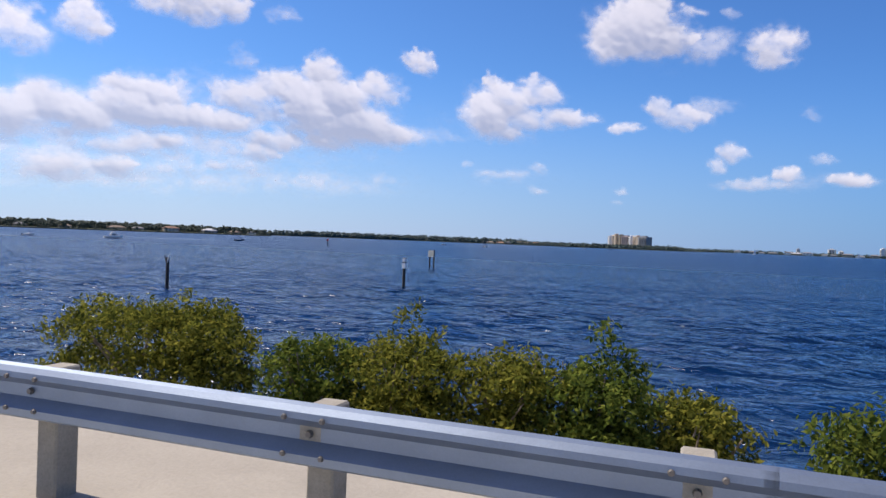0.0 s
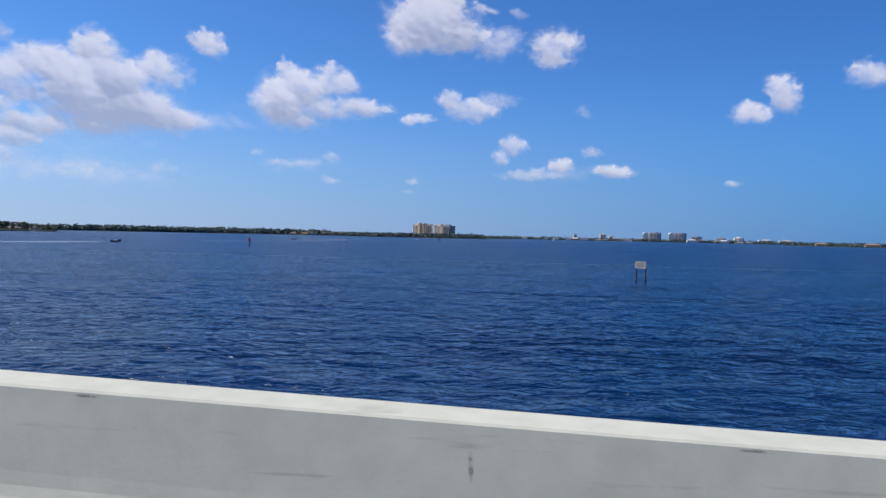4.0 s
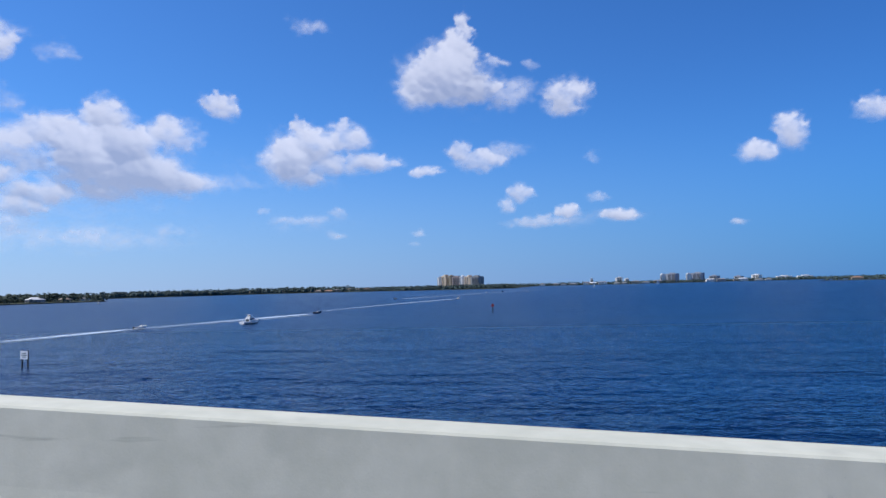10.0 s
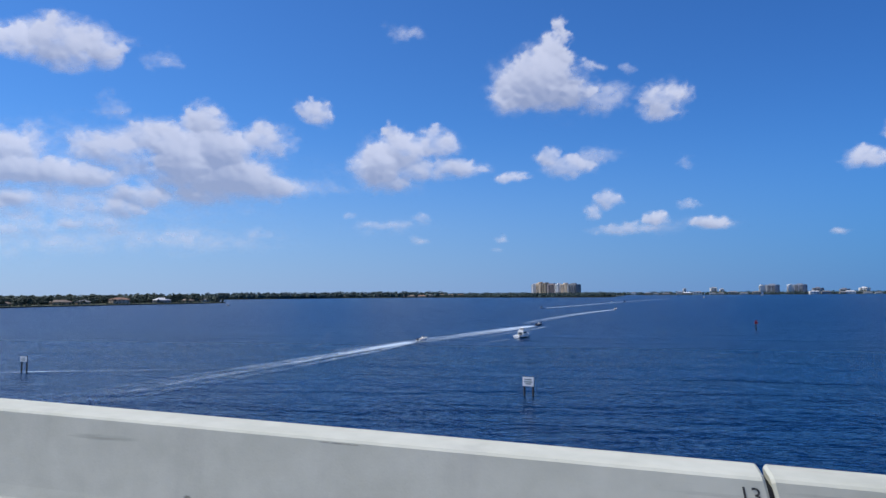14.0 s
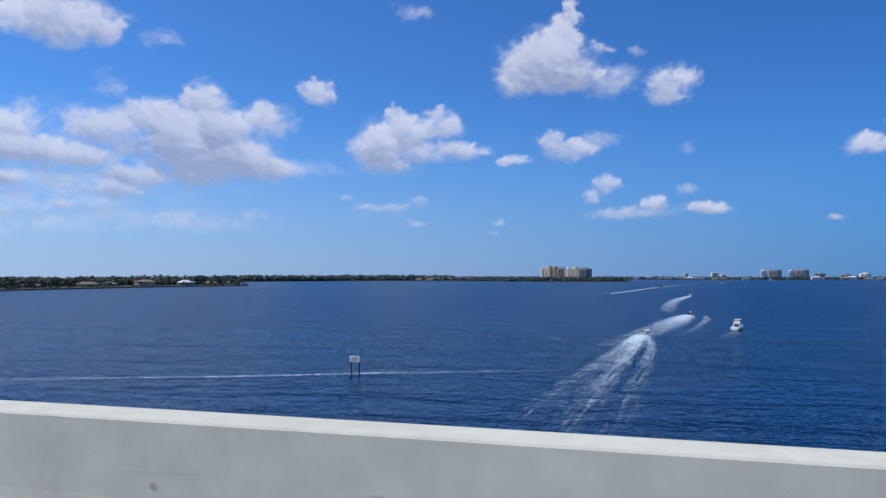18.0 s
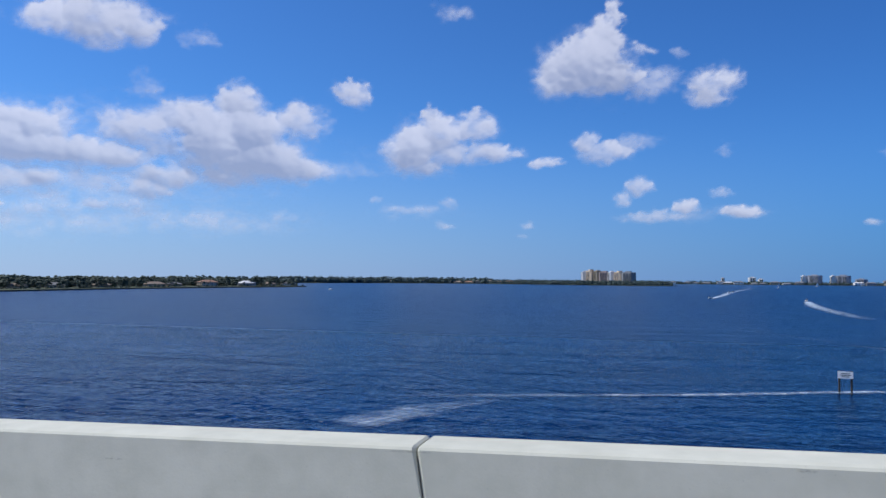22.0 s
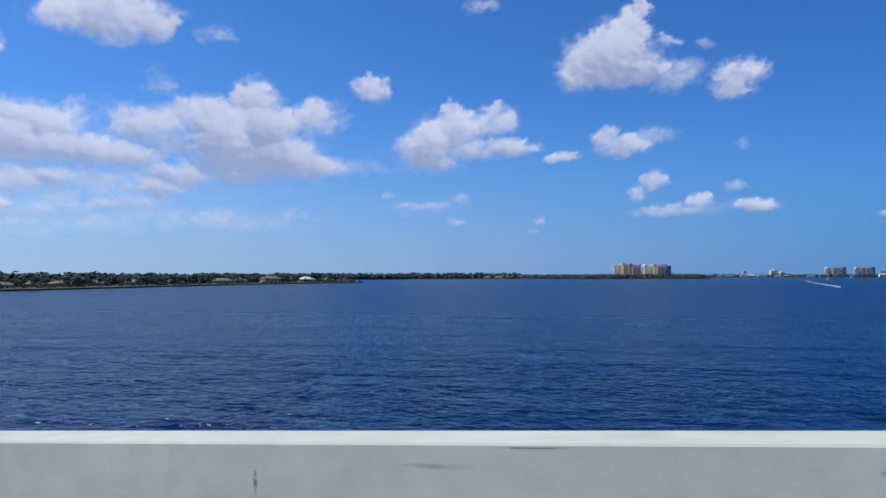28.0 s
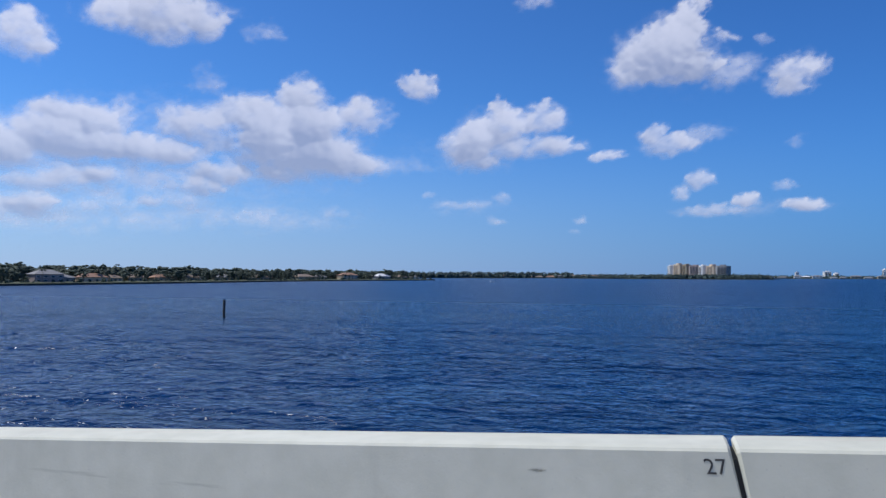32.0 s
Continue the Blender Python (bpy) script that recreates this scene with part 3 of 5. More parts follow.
for k in range(430):
    s, kind = 16 + 568 * (k + sr.random()) / 430, sr.random()
    if kind < 0.45:
        stain(s, sr.uniform(0.04, 0.42), sr.uniform(0.04, 0.2), sr.uniform(0.010, 0.028), sr.uniform(-0.5, 0.5))
    elif kind < 0.7:
        stain(s, sr.uniform(0.08, 0.4), sr.uniform(0.03, 0.09), sr.uniform(0.025, 0.06), -0.2)
    elif kind < 0.96:
        stain(s, sr.uniform(0.018, 0.035), sr.uniform(0.1, 0.5), sr.uniform(0.012, 0.025))
    else:
        stain(s, 0.2, sr.uniform(0.03, 0.07), sr.uniform(0.15, 0.3), -0.1)

# slim perforated steel post strapped to the barrier's top
mast = empty("steel_post", Matrix.Translation(on_line(39.4, 0.40, 0.0)), "slim galvanised steel post fixed on the bridge barrier", "post")
part("mast", tube([(0, 0, -0.6), (0.03, 0, 3.0), (0.06, 0.0, 6.2)], [0.034, 0.031, 0.027], 10), POLE, mast)
for z in (-0.45, -0.15):
    part("bracket", box(0.12, 0.09, 0.05, 0, -0.055, z, 0.006), POLE, mast)
part("cap", tube([(0.06, 0, 6.2), (0.06, 0, 6.24)], [0.032, 0.02], 10), POLE, mast)
part("cable", tube([(0.0, -0.03, 0.06), (0.03, -0.2, 0.018), (0.06, -0.40, -0.0), (0.08, -0.43, -0.1), (0.05, -0.445, -0.18)], [0.012] * 5, 6), SEAL, mast, "dark cable running down the barrier's face")
for k in range(40):
    z = 0.25 + 0.148 * k
    part("hole", tube([(0.01 * z, -0.026, z), (0.01 * z, -0.034, z)], [0.008, 0.008], 6), SEAL, mast)

# deck, road and piers
def along(s0, s1, step, prof):
    k = max(1, int((s1 - s0) / step))
    return loft([[on_line(s0 + (s1 - s0) * j / k, o, z) for o, z in prof] for j in range(k + 1)])


tagged(part("bridge_deck", along(12.9, 656, 12, [(0.34, -0.83), (0.34, -1.25), (-0.6, -1.5), (-1.2, -2.3), (-10.8, -2.3), (-11.4, -1.5), (-12.2, -1.25), (-12.2, -0.83)]), CONCRETE), "grey concrete bridge deck", "bridge deck", kind="structure")
tagged(part("road", along(-40, 656, 12, [(-0.26, -0.826), (-12.1, -0.826), (-12.1, -0.812), (-0.26, -0.812)]), ASPHALT), "pale worn concrete road with a wide shoulder", "road", kind="structure")
for s in [27.45 + 20.2 * j for j in range(31)]:
    p, t, n = edge(s)
    pier = empty("bridge_pier", Matrix.Translation((p.x, p.y, 0)) @ Matrix.Rotation(math.atan2(t.y, t.x), 4, "Z"), "plain concrete bridge pier standing in the water", "bridge pier", "piers under the bridge", "structure")
    top = p.z - 2.3
    part("pier_cap", box(1.3, 10.5, 1.1, 0, 6.0, top - 1.1, 0.05), CONCRETE, pier)
    for y in (2.2, 6.0, 9.8):
        part("column", tube([(0, y, -3), (0, y, top - 1.1)], [0.45, 0.45], 12), CONCRETE, pier)


# ======== approach: verge, guard rail, mangroves ========
def bank(s, out):
    zr = edge(s)[0].z - 0.83
    h = np.interp(out, [-16, 2.4, 4.2, 8.5, 12.5, 15.5, 17], [zr, zr, zr - 0.55, 1.15, 0.35, -0.5, -1.6])
    f = np.interp(s, [13.0, 15.0, 21.0, 25.0], [1.0, 0.9, 0.62, 0.0])
    z = -1.6 + (h + 1.6) * f
    if s > 13.0 and out < 0.6:
        z = min(z, 1.0)
    return z + 0.12 * noise.noise(Vector((s * 0.5, out * 0.5, 0))) * (out > 2.5)


def make_bank():
    ss = [-60 + 2 * j for j in range(36)] + [12.0, 12.9, 13.2, 14.5, 16, 18, 20, 22, 24, 26]
    oo = [-16, -12, -6, -1, 0, 0.6, 1.2, 1.8, 2.4, 3, 3.6, 4.2, 5, 6, 7, 8, 9, 10, 11, 12, 13, 14, 15, 16, 17]
    v, n = [], len(oo)
    for s in ss:
        for o in oo:
            p = on_line(s, o, 0)
            v.append((p.x, p.y, bank(s, o)))
    f = [(j * n + i, j * n + i + 1, (j + 1) * n + i + 1, (j + 1) * n + i) for j in range(len(ss) - 1) for i in range(n - 1)]
    return new("ground", mesh_of("ground", v, f, SAND, True))


tagged(make_bank(), "pale sandy shell verge sloping down to the water", "ground", kind="structure")

rail = empty("guard_rail", Matrix.Identity(4), "galvanised steel guard rail on timber posts beside the road", "guard rail")
BEAM = [(0.06, 0.010), (0.025, -0.002), (0.0, -0.032), (-0.004, -0.066), (0.075, -0.118), (0.075, -0.192), (-0.004, -0.248), (0.0, -0.292), (0.035, -0.312)]
LIFT = 0.018


def rail_offset(s):
    """The rail swings in to meet the barrier's face."""
    k = min(max((s - 4.0) / 9.2, 0), 1)
    return 0.06 - 0.15 * k, LIFT - 0.14 * k


def beam(a, b):
    front, secs = [(o - 0.03, z) for o, z in BEAM], []
    k = max(2, int((b - a) / 0.6))
    for j in range(k + 1):
        s = a + (b - a) * j / k
        o0, z0 = rail_offset(s)
        ring = [on_line(s, o + o0, z + z0) for o, z in front] + [on_line(s, o + o0 + 0.006, z + z0 - 0.001) for o, z in reversed(front)]
        secs.append(ring)
    return part("rail_beam", loft(secs), GALV, rail)


for k in range(9):
    a = -19.4 + 3.81 * k
    beam(a, min(a + 3.87, 13.5))
for s in [1.87 + 1.905 * k for k in range(-10, 2)] + [5.75, 7.85, 8.8, 9.75, 10.7, 11.65]:
    o0, z0 = rail_offset(s)
    p, t, n = edge(s)
    zb = p.z - 0.83
    turn = Matrix.Rotation(math.atan2(t.y, t.x), 4, "Z")
    q = on_line(s, o0 + 0.25, 0)
    part("post", box(0.16, 0.18, p.z + z0 - zb + 0.27, q.x, q.y, zb - 0.3, 0.012, None, turn), POST_WOOD, rail)
    q = on_line(s, o0 + 0.105, 0)
    part("blockout", box(0.14, 0.12, 0.27, q.x, q.y, p.z + z0 - 0.315, 0.008, None, turn), POST_WOOD, rail)
    for ds in (-0.11, 0.11):
        for dz in (-0.062, -0.25):
            q = on_line(s + ds, o0 - 0.036, z0 + dz)
            part("bolt", tube([q, q + n * -0.014], [0.017, 0.012], 8), BOLT, rail)
    q = on_line(s, o0 + 0.04, z0 - 0.155)
    part("bolt", tube([q, q + n * -0.02], [0.022, 0.016], 8), BOLT, rail)
# end shoe bolted to the barrier, and the block under it
shoe = loft([[on_line(s, -0.075 - 0.02 * k - dp, z) for z, dp in ((-0.12, 0.0), (-0.13, 0.03), (-0.35, 0.035), (-0.42, 0.06), (-0.43, 0.0))] for k, s in enumerate((13.1, 13.5, 13.8))])
part("end_shoe", shoe, GALV, rail, "flattened steel end shoe")
for s in (13.3, 13.5, 13.7):
    for z in (-0.19, -0.31):
        q = on_line(s, -0.118, z)
        part("bolt", tube([q, q + edge(s)[2] * -0.03], [0.022, 0.018], 8), BOLT, rail)
ledge = loft([[on_line(s, o, z) for o, z in ((-0.03, -0.115), (-0.13 * w, -0.12), (-0.15 * w, -0.15), (-0.16 * w, -0.80), (-0.03, -0.80))] for s, w in ((12.97, 1.0), (13.3, 1.0), (13.6, 0.8), (13.95, 0.45))])
part("end_block", ledge, CONCRETE, barrier, "concrete ledge at the barrier's end")
# painted patch with the year and number of the bridge
pm = face_pose(14.26, 0.215, 0.003)
bm = bmesh.new()
rng = random.Random(3)
ring = [bm.verts.new(pm @ Vector((0.27 * math.copysign(abs(math.cos(a)) ** 0.35, math.cos(a)) * rng.uniform(0.95, 1.04), 0.155 * math.copysign(abs(math.sin(a)) ** 0.35, math.sin(a)) * rng.uniform(0.93, 1.05), 0))) for a in (2 * math.pi * j / 28 for j in range(28))]
bm.faces.new(ring)
part("paint_patch", bm, PATCH, barrier, "dull grey painted patch")
lettering("1989", 0.125, face_pose(14.26, 0.19, 0.007), barrier, STENCIL)
lettering("124065", 0.125, face_pose(14.26, 0.33, 0.007), barrier, STENCIL)

for k in range(60):
    rng = random.Random(100 + k)
    s, o = rng.uniform(-14, 17), rng.uniform(9.5, 15.0)
    p = on_line(s, o, 0)
    r = rng.uniform(0.12, 0.3)
    bm = bmesh.new()
    bmesh.ops.create_icosphere(bm, subdivisions=1, radius=r)
    for v in bm.verts:
        v.co = Vector((v.co.x * 1.3, v.co.y, v.co.z * 0.7)) * rng.uniform(0.75, 1.15)
    ob = part("rock", bm, ROCK)
    ob.matrix_world = pose(p.x, p.y, bank(s, o) + r * 0.2, rng.uniform(-20, 20), rng.uniform(-20, 20), rng.uniform(0, 360))
    tagged(ob, "rough grey riprap rock on the bank", "rock", "riprap on the bank")


def leaf_cloud(name, lumps, count, size, mat, seed):
    """Many small leaves in tufts on the outside of the lumps (x, y, z, rx, ry, rz)."""
    rng = np.random.default_rng(seed)
    vol = np.array([l[3] * l[4] + l[4] * l[5] for l in lumps])
    pick = rng.choice(len(lumps), count // 14, p=vol / vol.sum())
    L = np.array(lumps)[pick]
    d = rng.normal(size=(len(pick), 3))
    d[:, 2] = np.where(d[:, 2] < -0.35, -d[:, 2] * 0.6, d[:, 2])
    d /= np.linalg.norm(d, axis=1)[:, None]
    tuft = L[:, :3] + d * L[:, 3:] * rng.uniform(0.55, 1.08, (len(pick), 1))
    c = np.repeat(tuft, 14, 0) + rng.normal(size=(len(pick) * 14, 3)) * size * 1.15
    n = rng.normal(size=c.shape) + np.repeat(d, 14, 0) * 0.9 + np.array([0, 0, 0.5])
    n /= np.linalg.norm(n, axis=1)[:, None]
    a = np.cross(n, rng.normal(size=c.shape))
    a /= np.linalg.norm(a, axis=1)[:, None]
    b = np.cross(n, a)
    ln, wd = size * rng.uniform(0.6, 1.2, (len(c), 1)), size * rng.uniform(0.28, 0.5, (len(c), 1))
    v = np.stack([c - a * ln, c + b * wd, c + a * ln, c - b * wd], 1).reshape(-1, 3)
    f = np.arange(len(v)).reshape(-1, 4)
    me = bpy.data.meshes.new(name)
    me.from_pydata(v.tolist(), [], f.tolist())
    me.materials.append(mat)
    return new(name, me)


def bush(x, y, top, rx, ry, lumps, leaves, mat, seed, label, spike=False):
    rng = random.Random(seed)
    base = empty("mangrove_bush", Matrix.Translation((x, y, 0.1)), label, "bush", "bushes along the bank")
    ls = []
    for k in range(lumps):
        a = rng.uniform(0, 2 * math.pi)
        q = math.sqrt(rng.random()) * 0.72
        r = rng.uniform(0.28, 0.46) * min(rx, ry) + 0.12
        hx, hy = math.cos(a) * q, math.sin(a) * q
        zt = top * (1.0 - 0.38 * q * q) * rng.uniform(0.78, 1.0) - r * 0.75
        ls.append((hx * rx, hy * ry, max(zt, r * 0.6), r * 1.25, r * 1.15, r * 0.85))
        ls.append((hx * rx * 1.05, hy * ry * 1.05, max(zt * 0.5, r * 0.6), r * 1.2, r * 1.1, r))
    if spike:
        ls.append((0.1, 0.0, top * 1.04, 0.3, 0.3, 0.42))
    fo = leaf_cloud("foliage", ls, leaves, 0.085, mat, seed)
    fo.parent = base
    for k in range(7):
        a = rng.uniform(0, 2 * math.pi)
        q = rng.uniform(0.35, 0.8)
        tip = Vector((math.cos(a) * rx * q, math.sin(a) * ry * q, top * rng.uniform(0.55, 0.85)))
        mid = tip * 0.5 + Vector((rng.uniform(-0.2, 0.2), rng.uniform(-0.2, 0.2), 0.1))
        part("branch", tube([(0.1 * math.cos(a), 0.1 * math.sin(a), -0.3), mid, tip], [0.055, 0.04, 0.012], 6), BARK, base)
    return base


bush(-16.1, 13.7, 3.6, 3.7, 1.9, 28, 17000, LEAF, 11, "rounded yellow-green mangrove bush on the bank")
bush(-10.9, 14.2, 2.75, 1.5, 1.3, 11, 6000, LEAF_DARK, 12, "small green mangrove bush on the bank")
bush(-8.7, 14.6, 3.0, 1.7, 1.4, 14, 7500, LEAF, 13, "yellow-green mangrove bush with a ragged top", True)
bush(-6.4, 14.9, 2.9, 1.8, 1.4, 14, 7500, LEAF, 14, "yellow-green mangrove bush on the bank")
bush(-4.3, 15.3, 2.85, 1.4, 1.3, 12, 6500, LEAF_DARK, 15, "green mangrove bush with one tall shoot", True)
bush(-2.4, 15.6, 2.0, 1.4, 1.2, 10, 5000, LEAF, 16, "low sparse mangrove bush on the rocks")
bush(1.6, 14.6, 2.7, 1.7, 1.5, 13, 7000, LEAF_DARK, 17, "dark green mangrove bush on the bank")
bush(6.0, 15.0, 2.5, 2.2, 1.6, 14, 7000, LEAF, 18, "yellow-green mangrove bush on the bank")


# ======== markers in the water ========
def pile(x, y, height, label, r=0.15, plates=(), vee=False, lean=0.0):
    base = empty("marker_pile", pose(x, y, 0, lean, lean * 0.5, 0), label, "marker pile")
    part("post", tube([(0, 0, -3), (0, 0, 0.35), (0, 0, height)], [r * 1.05, r, r * 0.88], 12), PILE, base)
    for w, h, z, mat in plates:
        part("plate", box(w, 0.03, h, 0.03, -r - 0.02, z, 0.004), mat, base, "pale sign plate")
        part("plate", box(0.03, w, h, r + 0.02, 0.02, z, 0.004), mat, base, "pale sign plate")
    if vee:
        for sx in (-1, 1):
            part("board", box(0.10, 0.05, 0.62, 0, 0, 0, 0.006, None, Matrix.Translation((0.06 * sx, -r * 0.6, height - 0.42)) @ Matrix.Rotation(0.32 * sx, 4, "Y")), SIGN_WHITE if sx > 0 else PILE, base)
    return base


pile(-49.9, 44.3, 2.65, "dark timber marker pile with a forked top", 0.15, vee=True)
pile(-39.8, 66.4, 3.0, "dark timber marker pile carrying white plates", 0.16, plates=((0.34, 0.55, 1.9, SIGN_WHITE), (0.26, 0.36, 2.6, SIGN_WHITE)))
pile(-662.3, 98.3, 3.3, "thin dark timber pile standing in the water", 0.23, plates=((0.3, 0.3, 2.5, PILE),))
red = empty("channel_marker", pose(-217, 289, 0), "red triangular channel marker on a dark pile", "channel marker")
part("post", tube([(0, 0, -3), (0, 0, 3.6)], [0.22, 0.2], 12), PILE, red)
for a in (0.25, 2.2, 4.3):
    bm = loft([[(-0.75, 0, 0), (0.75, 0, 0), (0, 0, 1.25)], [(-0.75, 0.04, 0), (0.75, 0.04, 0), (0, 0.04, 1.25)]])
    bmesh.ops.transform(bm, matrix=Matrix.Rotation(a, 4, "Z") @ Matrix.Translation((0, -0.32, 2.7)), verts=bm.verts)
    part("dayboard", bm, SIGN_RED, red, "red triangular board")


def water_sign(x, y, w, h, top, turn, label, face=SIGN_WHITE):
    base = empty("water_sign", pose(x, y, 0, 0, 0, turn), label, "sign", "warning signs in the water")
    for sx in (-1, 1):
        part("post", tube([(sx * w * 0.4, 0.12, -3), (sx * w * 0.4, 0.12, top + 0.12)], [0.15, 0.13], 10), PILE, base)
    panel = part("panel", box(w, 0.05, h, 0, -0.06, top - h, 0.006), face, base, "pale sign panel")
    for k, (bw, z) in enumerate(((0.62, 0.66), (0.74, 0.42), (0.5, 0.2))):
        part("text_bar", box(w * bw, 0.012, h * 0.12, 0, -0.092, top - h + h * z), SIGN_BAR, panel)
    return base


water_sign(-63.7, 115.5, 2.1, 1.15, 3.1, -35, "grey sign panel on two dark posts in the water", W_GREY)
water_sign(-272.2, 93.2, 1.75, 1.35, 2.75, -14, "square white sign on two dark posts in the water")
water_sign(-373.6, 101.9, 1.95, 1.0, 3.25, -10, "wide white sign on two tall dark posts")


# ======== boats ========
def hull_sections(L, B, H, flare=1.0):
    out = []
    for t, w, keel, sheer in ((0, 0.86, -0.12, 0.80), (0.25, 1.0, -0.2, 0.80), (0.55, 0.98, -0.2, 0.86), (0.78, 0.72, -0.12, 0.98), (0.92, 0.34, 0.12, 1.10), (1.0, 0.03, 0.62, 1.18)):
        x, b = (t - 0.5) * L, B * 0.5 * w
        out.append([(x, -b, sheer * H), (x, -b * 0.92, 0.25 * H), (x, 0, keel * H), (x, b * 0.92, 0.25 * H), (x, b, sheer * H), (x, b * 0.86, sheer * H), (x, b * 0.8, 0.45 * H), (x, -b * 0.8, 0.45 * H), (x, -b * 0.86, sheer * H)])
    return out


def speedboat(x, y, heading, L, hull, canopy, label):
    base = empty("motor_boat", pose(x, y, 0.12, 0, -3.5, heading), label, "boat", "motor boats on the bay")
    B, H = L * 0.34, L * 0.15
    part("hull", loft(hull_sections(L, B, H)), hull, base)
    part("rub_rail", tube([(-L * 0.5, -B * 0.44, H * 0.8), (0, -B * 0.5, H * 0.82), (L * 0.3, -B * 0.36, H * 0.96), (L * 0.5, 0, H * 1.16), (L * 0.3, B * 0.36, H * 0.96), (0, B * 0.5, H * 0.82), (-L * 0.5, B * 0.44, H * 0.8)], [0.04] * 7, 6), CHROME, base)
    part("console", box(L * 0.12, B * 0.36, H * 0.95, L * 0.02, 0, H * 0.4, 0.05), HULL, base)
    part("windscreen", box(0.03, B * 0.34, H * 0.45, L * 0.07, 0, H * 1.3, 0.01, None, Matrix.Rotation(-0.35, 4, "Y")), GLASS_DARK, base)
    part("seat", box(L * 0.09, B * 0.5, H * 0.45, -L * 0.14, 0, H * 0.42, 0.05), DECKING, base)
    part("bow_cushion", box(L * 0.2, B * 0.4, H * 0.2, L * 0.24, 0, H * 0.5, 0.04), DECKING, base)
    for k in (-1, 1):
        m = part("outboard_motor", box(0.42, 0.32, 0.6, -L * 0.52, k * 0.26, H * 0.62, 0.08, segs=2), CANVAS, base)
        part("motor_leg", box(0.18, 0.12, 0.8, -L * 0.53, k * 0.26, -0.2, 0.03), CANVAS, m)
    if canopy:
        part("t_top", box(L * 0.26, B * 0.72, 0.07, 0, 0, H * 0.4 + 1.85, 0.03), canopy, base)
        for sx in (-0.09, 0.09):
            for sy in (-0.3, 0.3):
                part("top_leg", tube([(sx * L, sy * B, H * 0.45), (sx * L * 0.9, sy * B, H * 0.4 + 1.86)], [0.03, 0.025], 6), CHROME, base)
    return base


def cruiser(x, y, heading, L, label):
    base = empty("cabin_cruiser", pose(x, y, 0.05, 0, -1.0, heading), label, "boat", "motor boats on the bay")
    B, H = L * 0.36, L * 0.15
    part("hull", loft(hull_sections(L, B, H)), HULL, base)
    part("boot_stripe", box(L * 0.72, B * 0.99, 0.1, -L * 0.1, 0, H * 0.2, 0.02), HULL_DARK, base)
    cab = part("cabin", loft([[(-L * 0.16, sy * B * 0.36, z) for sy, z in ((-1, H * 0.5), (1, H * 0.5), (0.92, H * 1.75), (-0.92, H * 1.75))], [(L * 0.12, sy * B * 0.34, z) for sy, z in ((-1, H * 0.5), (1, H * 0.5), (0.9, H * 1.72), (-0.9, H * 1.72))], [(L * 0.26, sy * B * 0.28, z) for sy, z in ((-1, H * 0.5), (1, H * 0.5), (0.9, H * 1.15), (-0.9, H * 1.15))]]), HULL, base)
    for sy in (-1, 1):
        part("window", box(L * 0.22, 0.04, H * 0.36, -L * 0.02, sy * B * 0.355, H * 1.2, 0.01), GLASS_DARK, cab)
    part("window", box(0.04, B * 0.56, H * 0.45, L * 0.195, 0, H * 1.22, 0.01, None, Matrix.Rotation(-0.9, 4, "Y")), GLASS_DARK, cab)
    part("window", box(0.04, B * 0.5, H * 0.7, -L * 0.165, 0, H * 0.75, 0.01), GLASS_DARK, cab)
    fly = part("flybridge", box(L * 0.2, B * 0.62, H * 0.38, -L * 0.02, 0, H * 1.75, 0.05), HULL, base)
    part("helm_seat", box(L * 0.05, B * 0.4, H * 0.4, -L * 0.05, 0, H * 2.12, 0.04), DECKING, fly)
    part("bimini", box(L * 0.22, B * 0.66, 0.06, -L * 0.02, 0, H * 2.55, 0.025), SAIL, base)
    for sx in (-0.11, 0.08):
        for sy in (-0.3, 0.3):
            part("top_leg", tube([(sx * L, sy * B, H * 1.9), (sx * L, sy * B, H * 2.56)], [0.025, 0.025], 6), CHROME, base)
    part("cockpit_sole", box(L * 0.3, B * 0.7, 0.06, -L * 0.32, 0, H * 0.46, 0.01), DECKING, base)
    part("transom_bench", box(L * 0.06, B * 0.66, H * 0.35, -L * 0.44, 0, H * 0.48, 0.04), HULL, base)
    part("bow_rail", tube([(L * 0.12, -B * 0.42, H * 1.25), (L * 0.36, -B * 0.24, H * 1.4), (L * 0.5, 0, H * 1.5), (L * 0.36, B * 0.24, H * 1.4), (L * 0.12, B * 0.42, H * 1.25)], [0.025] * 5, 6), CHROME, base)
    part("radio_aerial", tube([(-L * 0.1, B * 0.2, H * 1.9), (-L * 0.14, B * 0.24, H * 3.6)], [0.02, 0.008], 5), HULL, base)
    return base


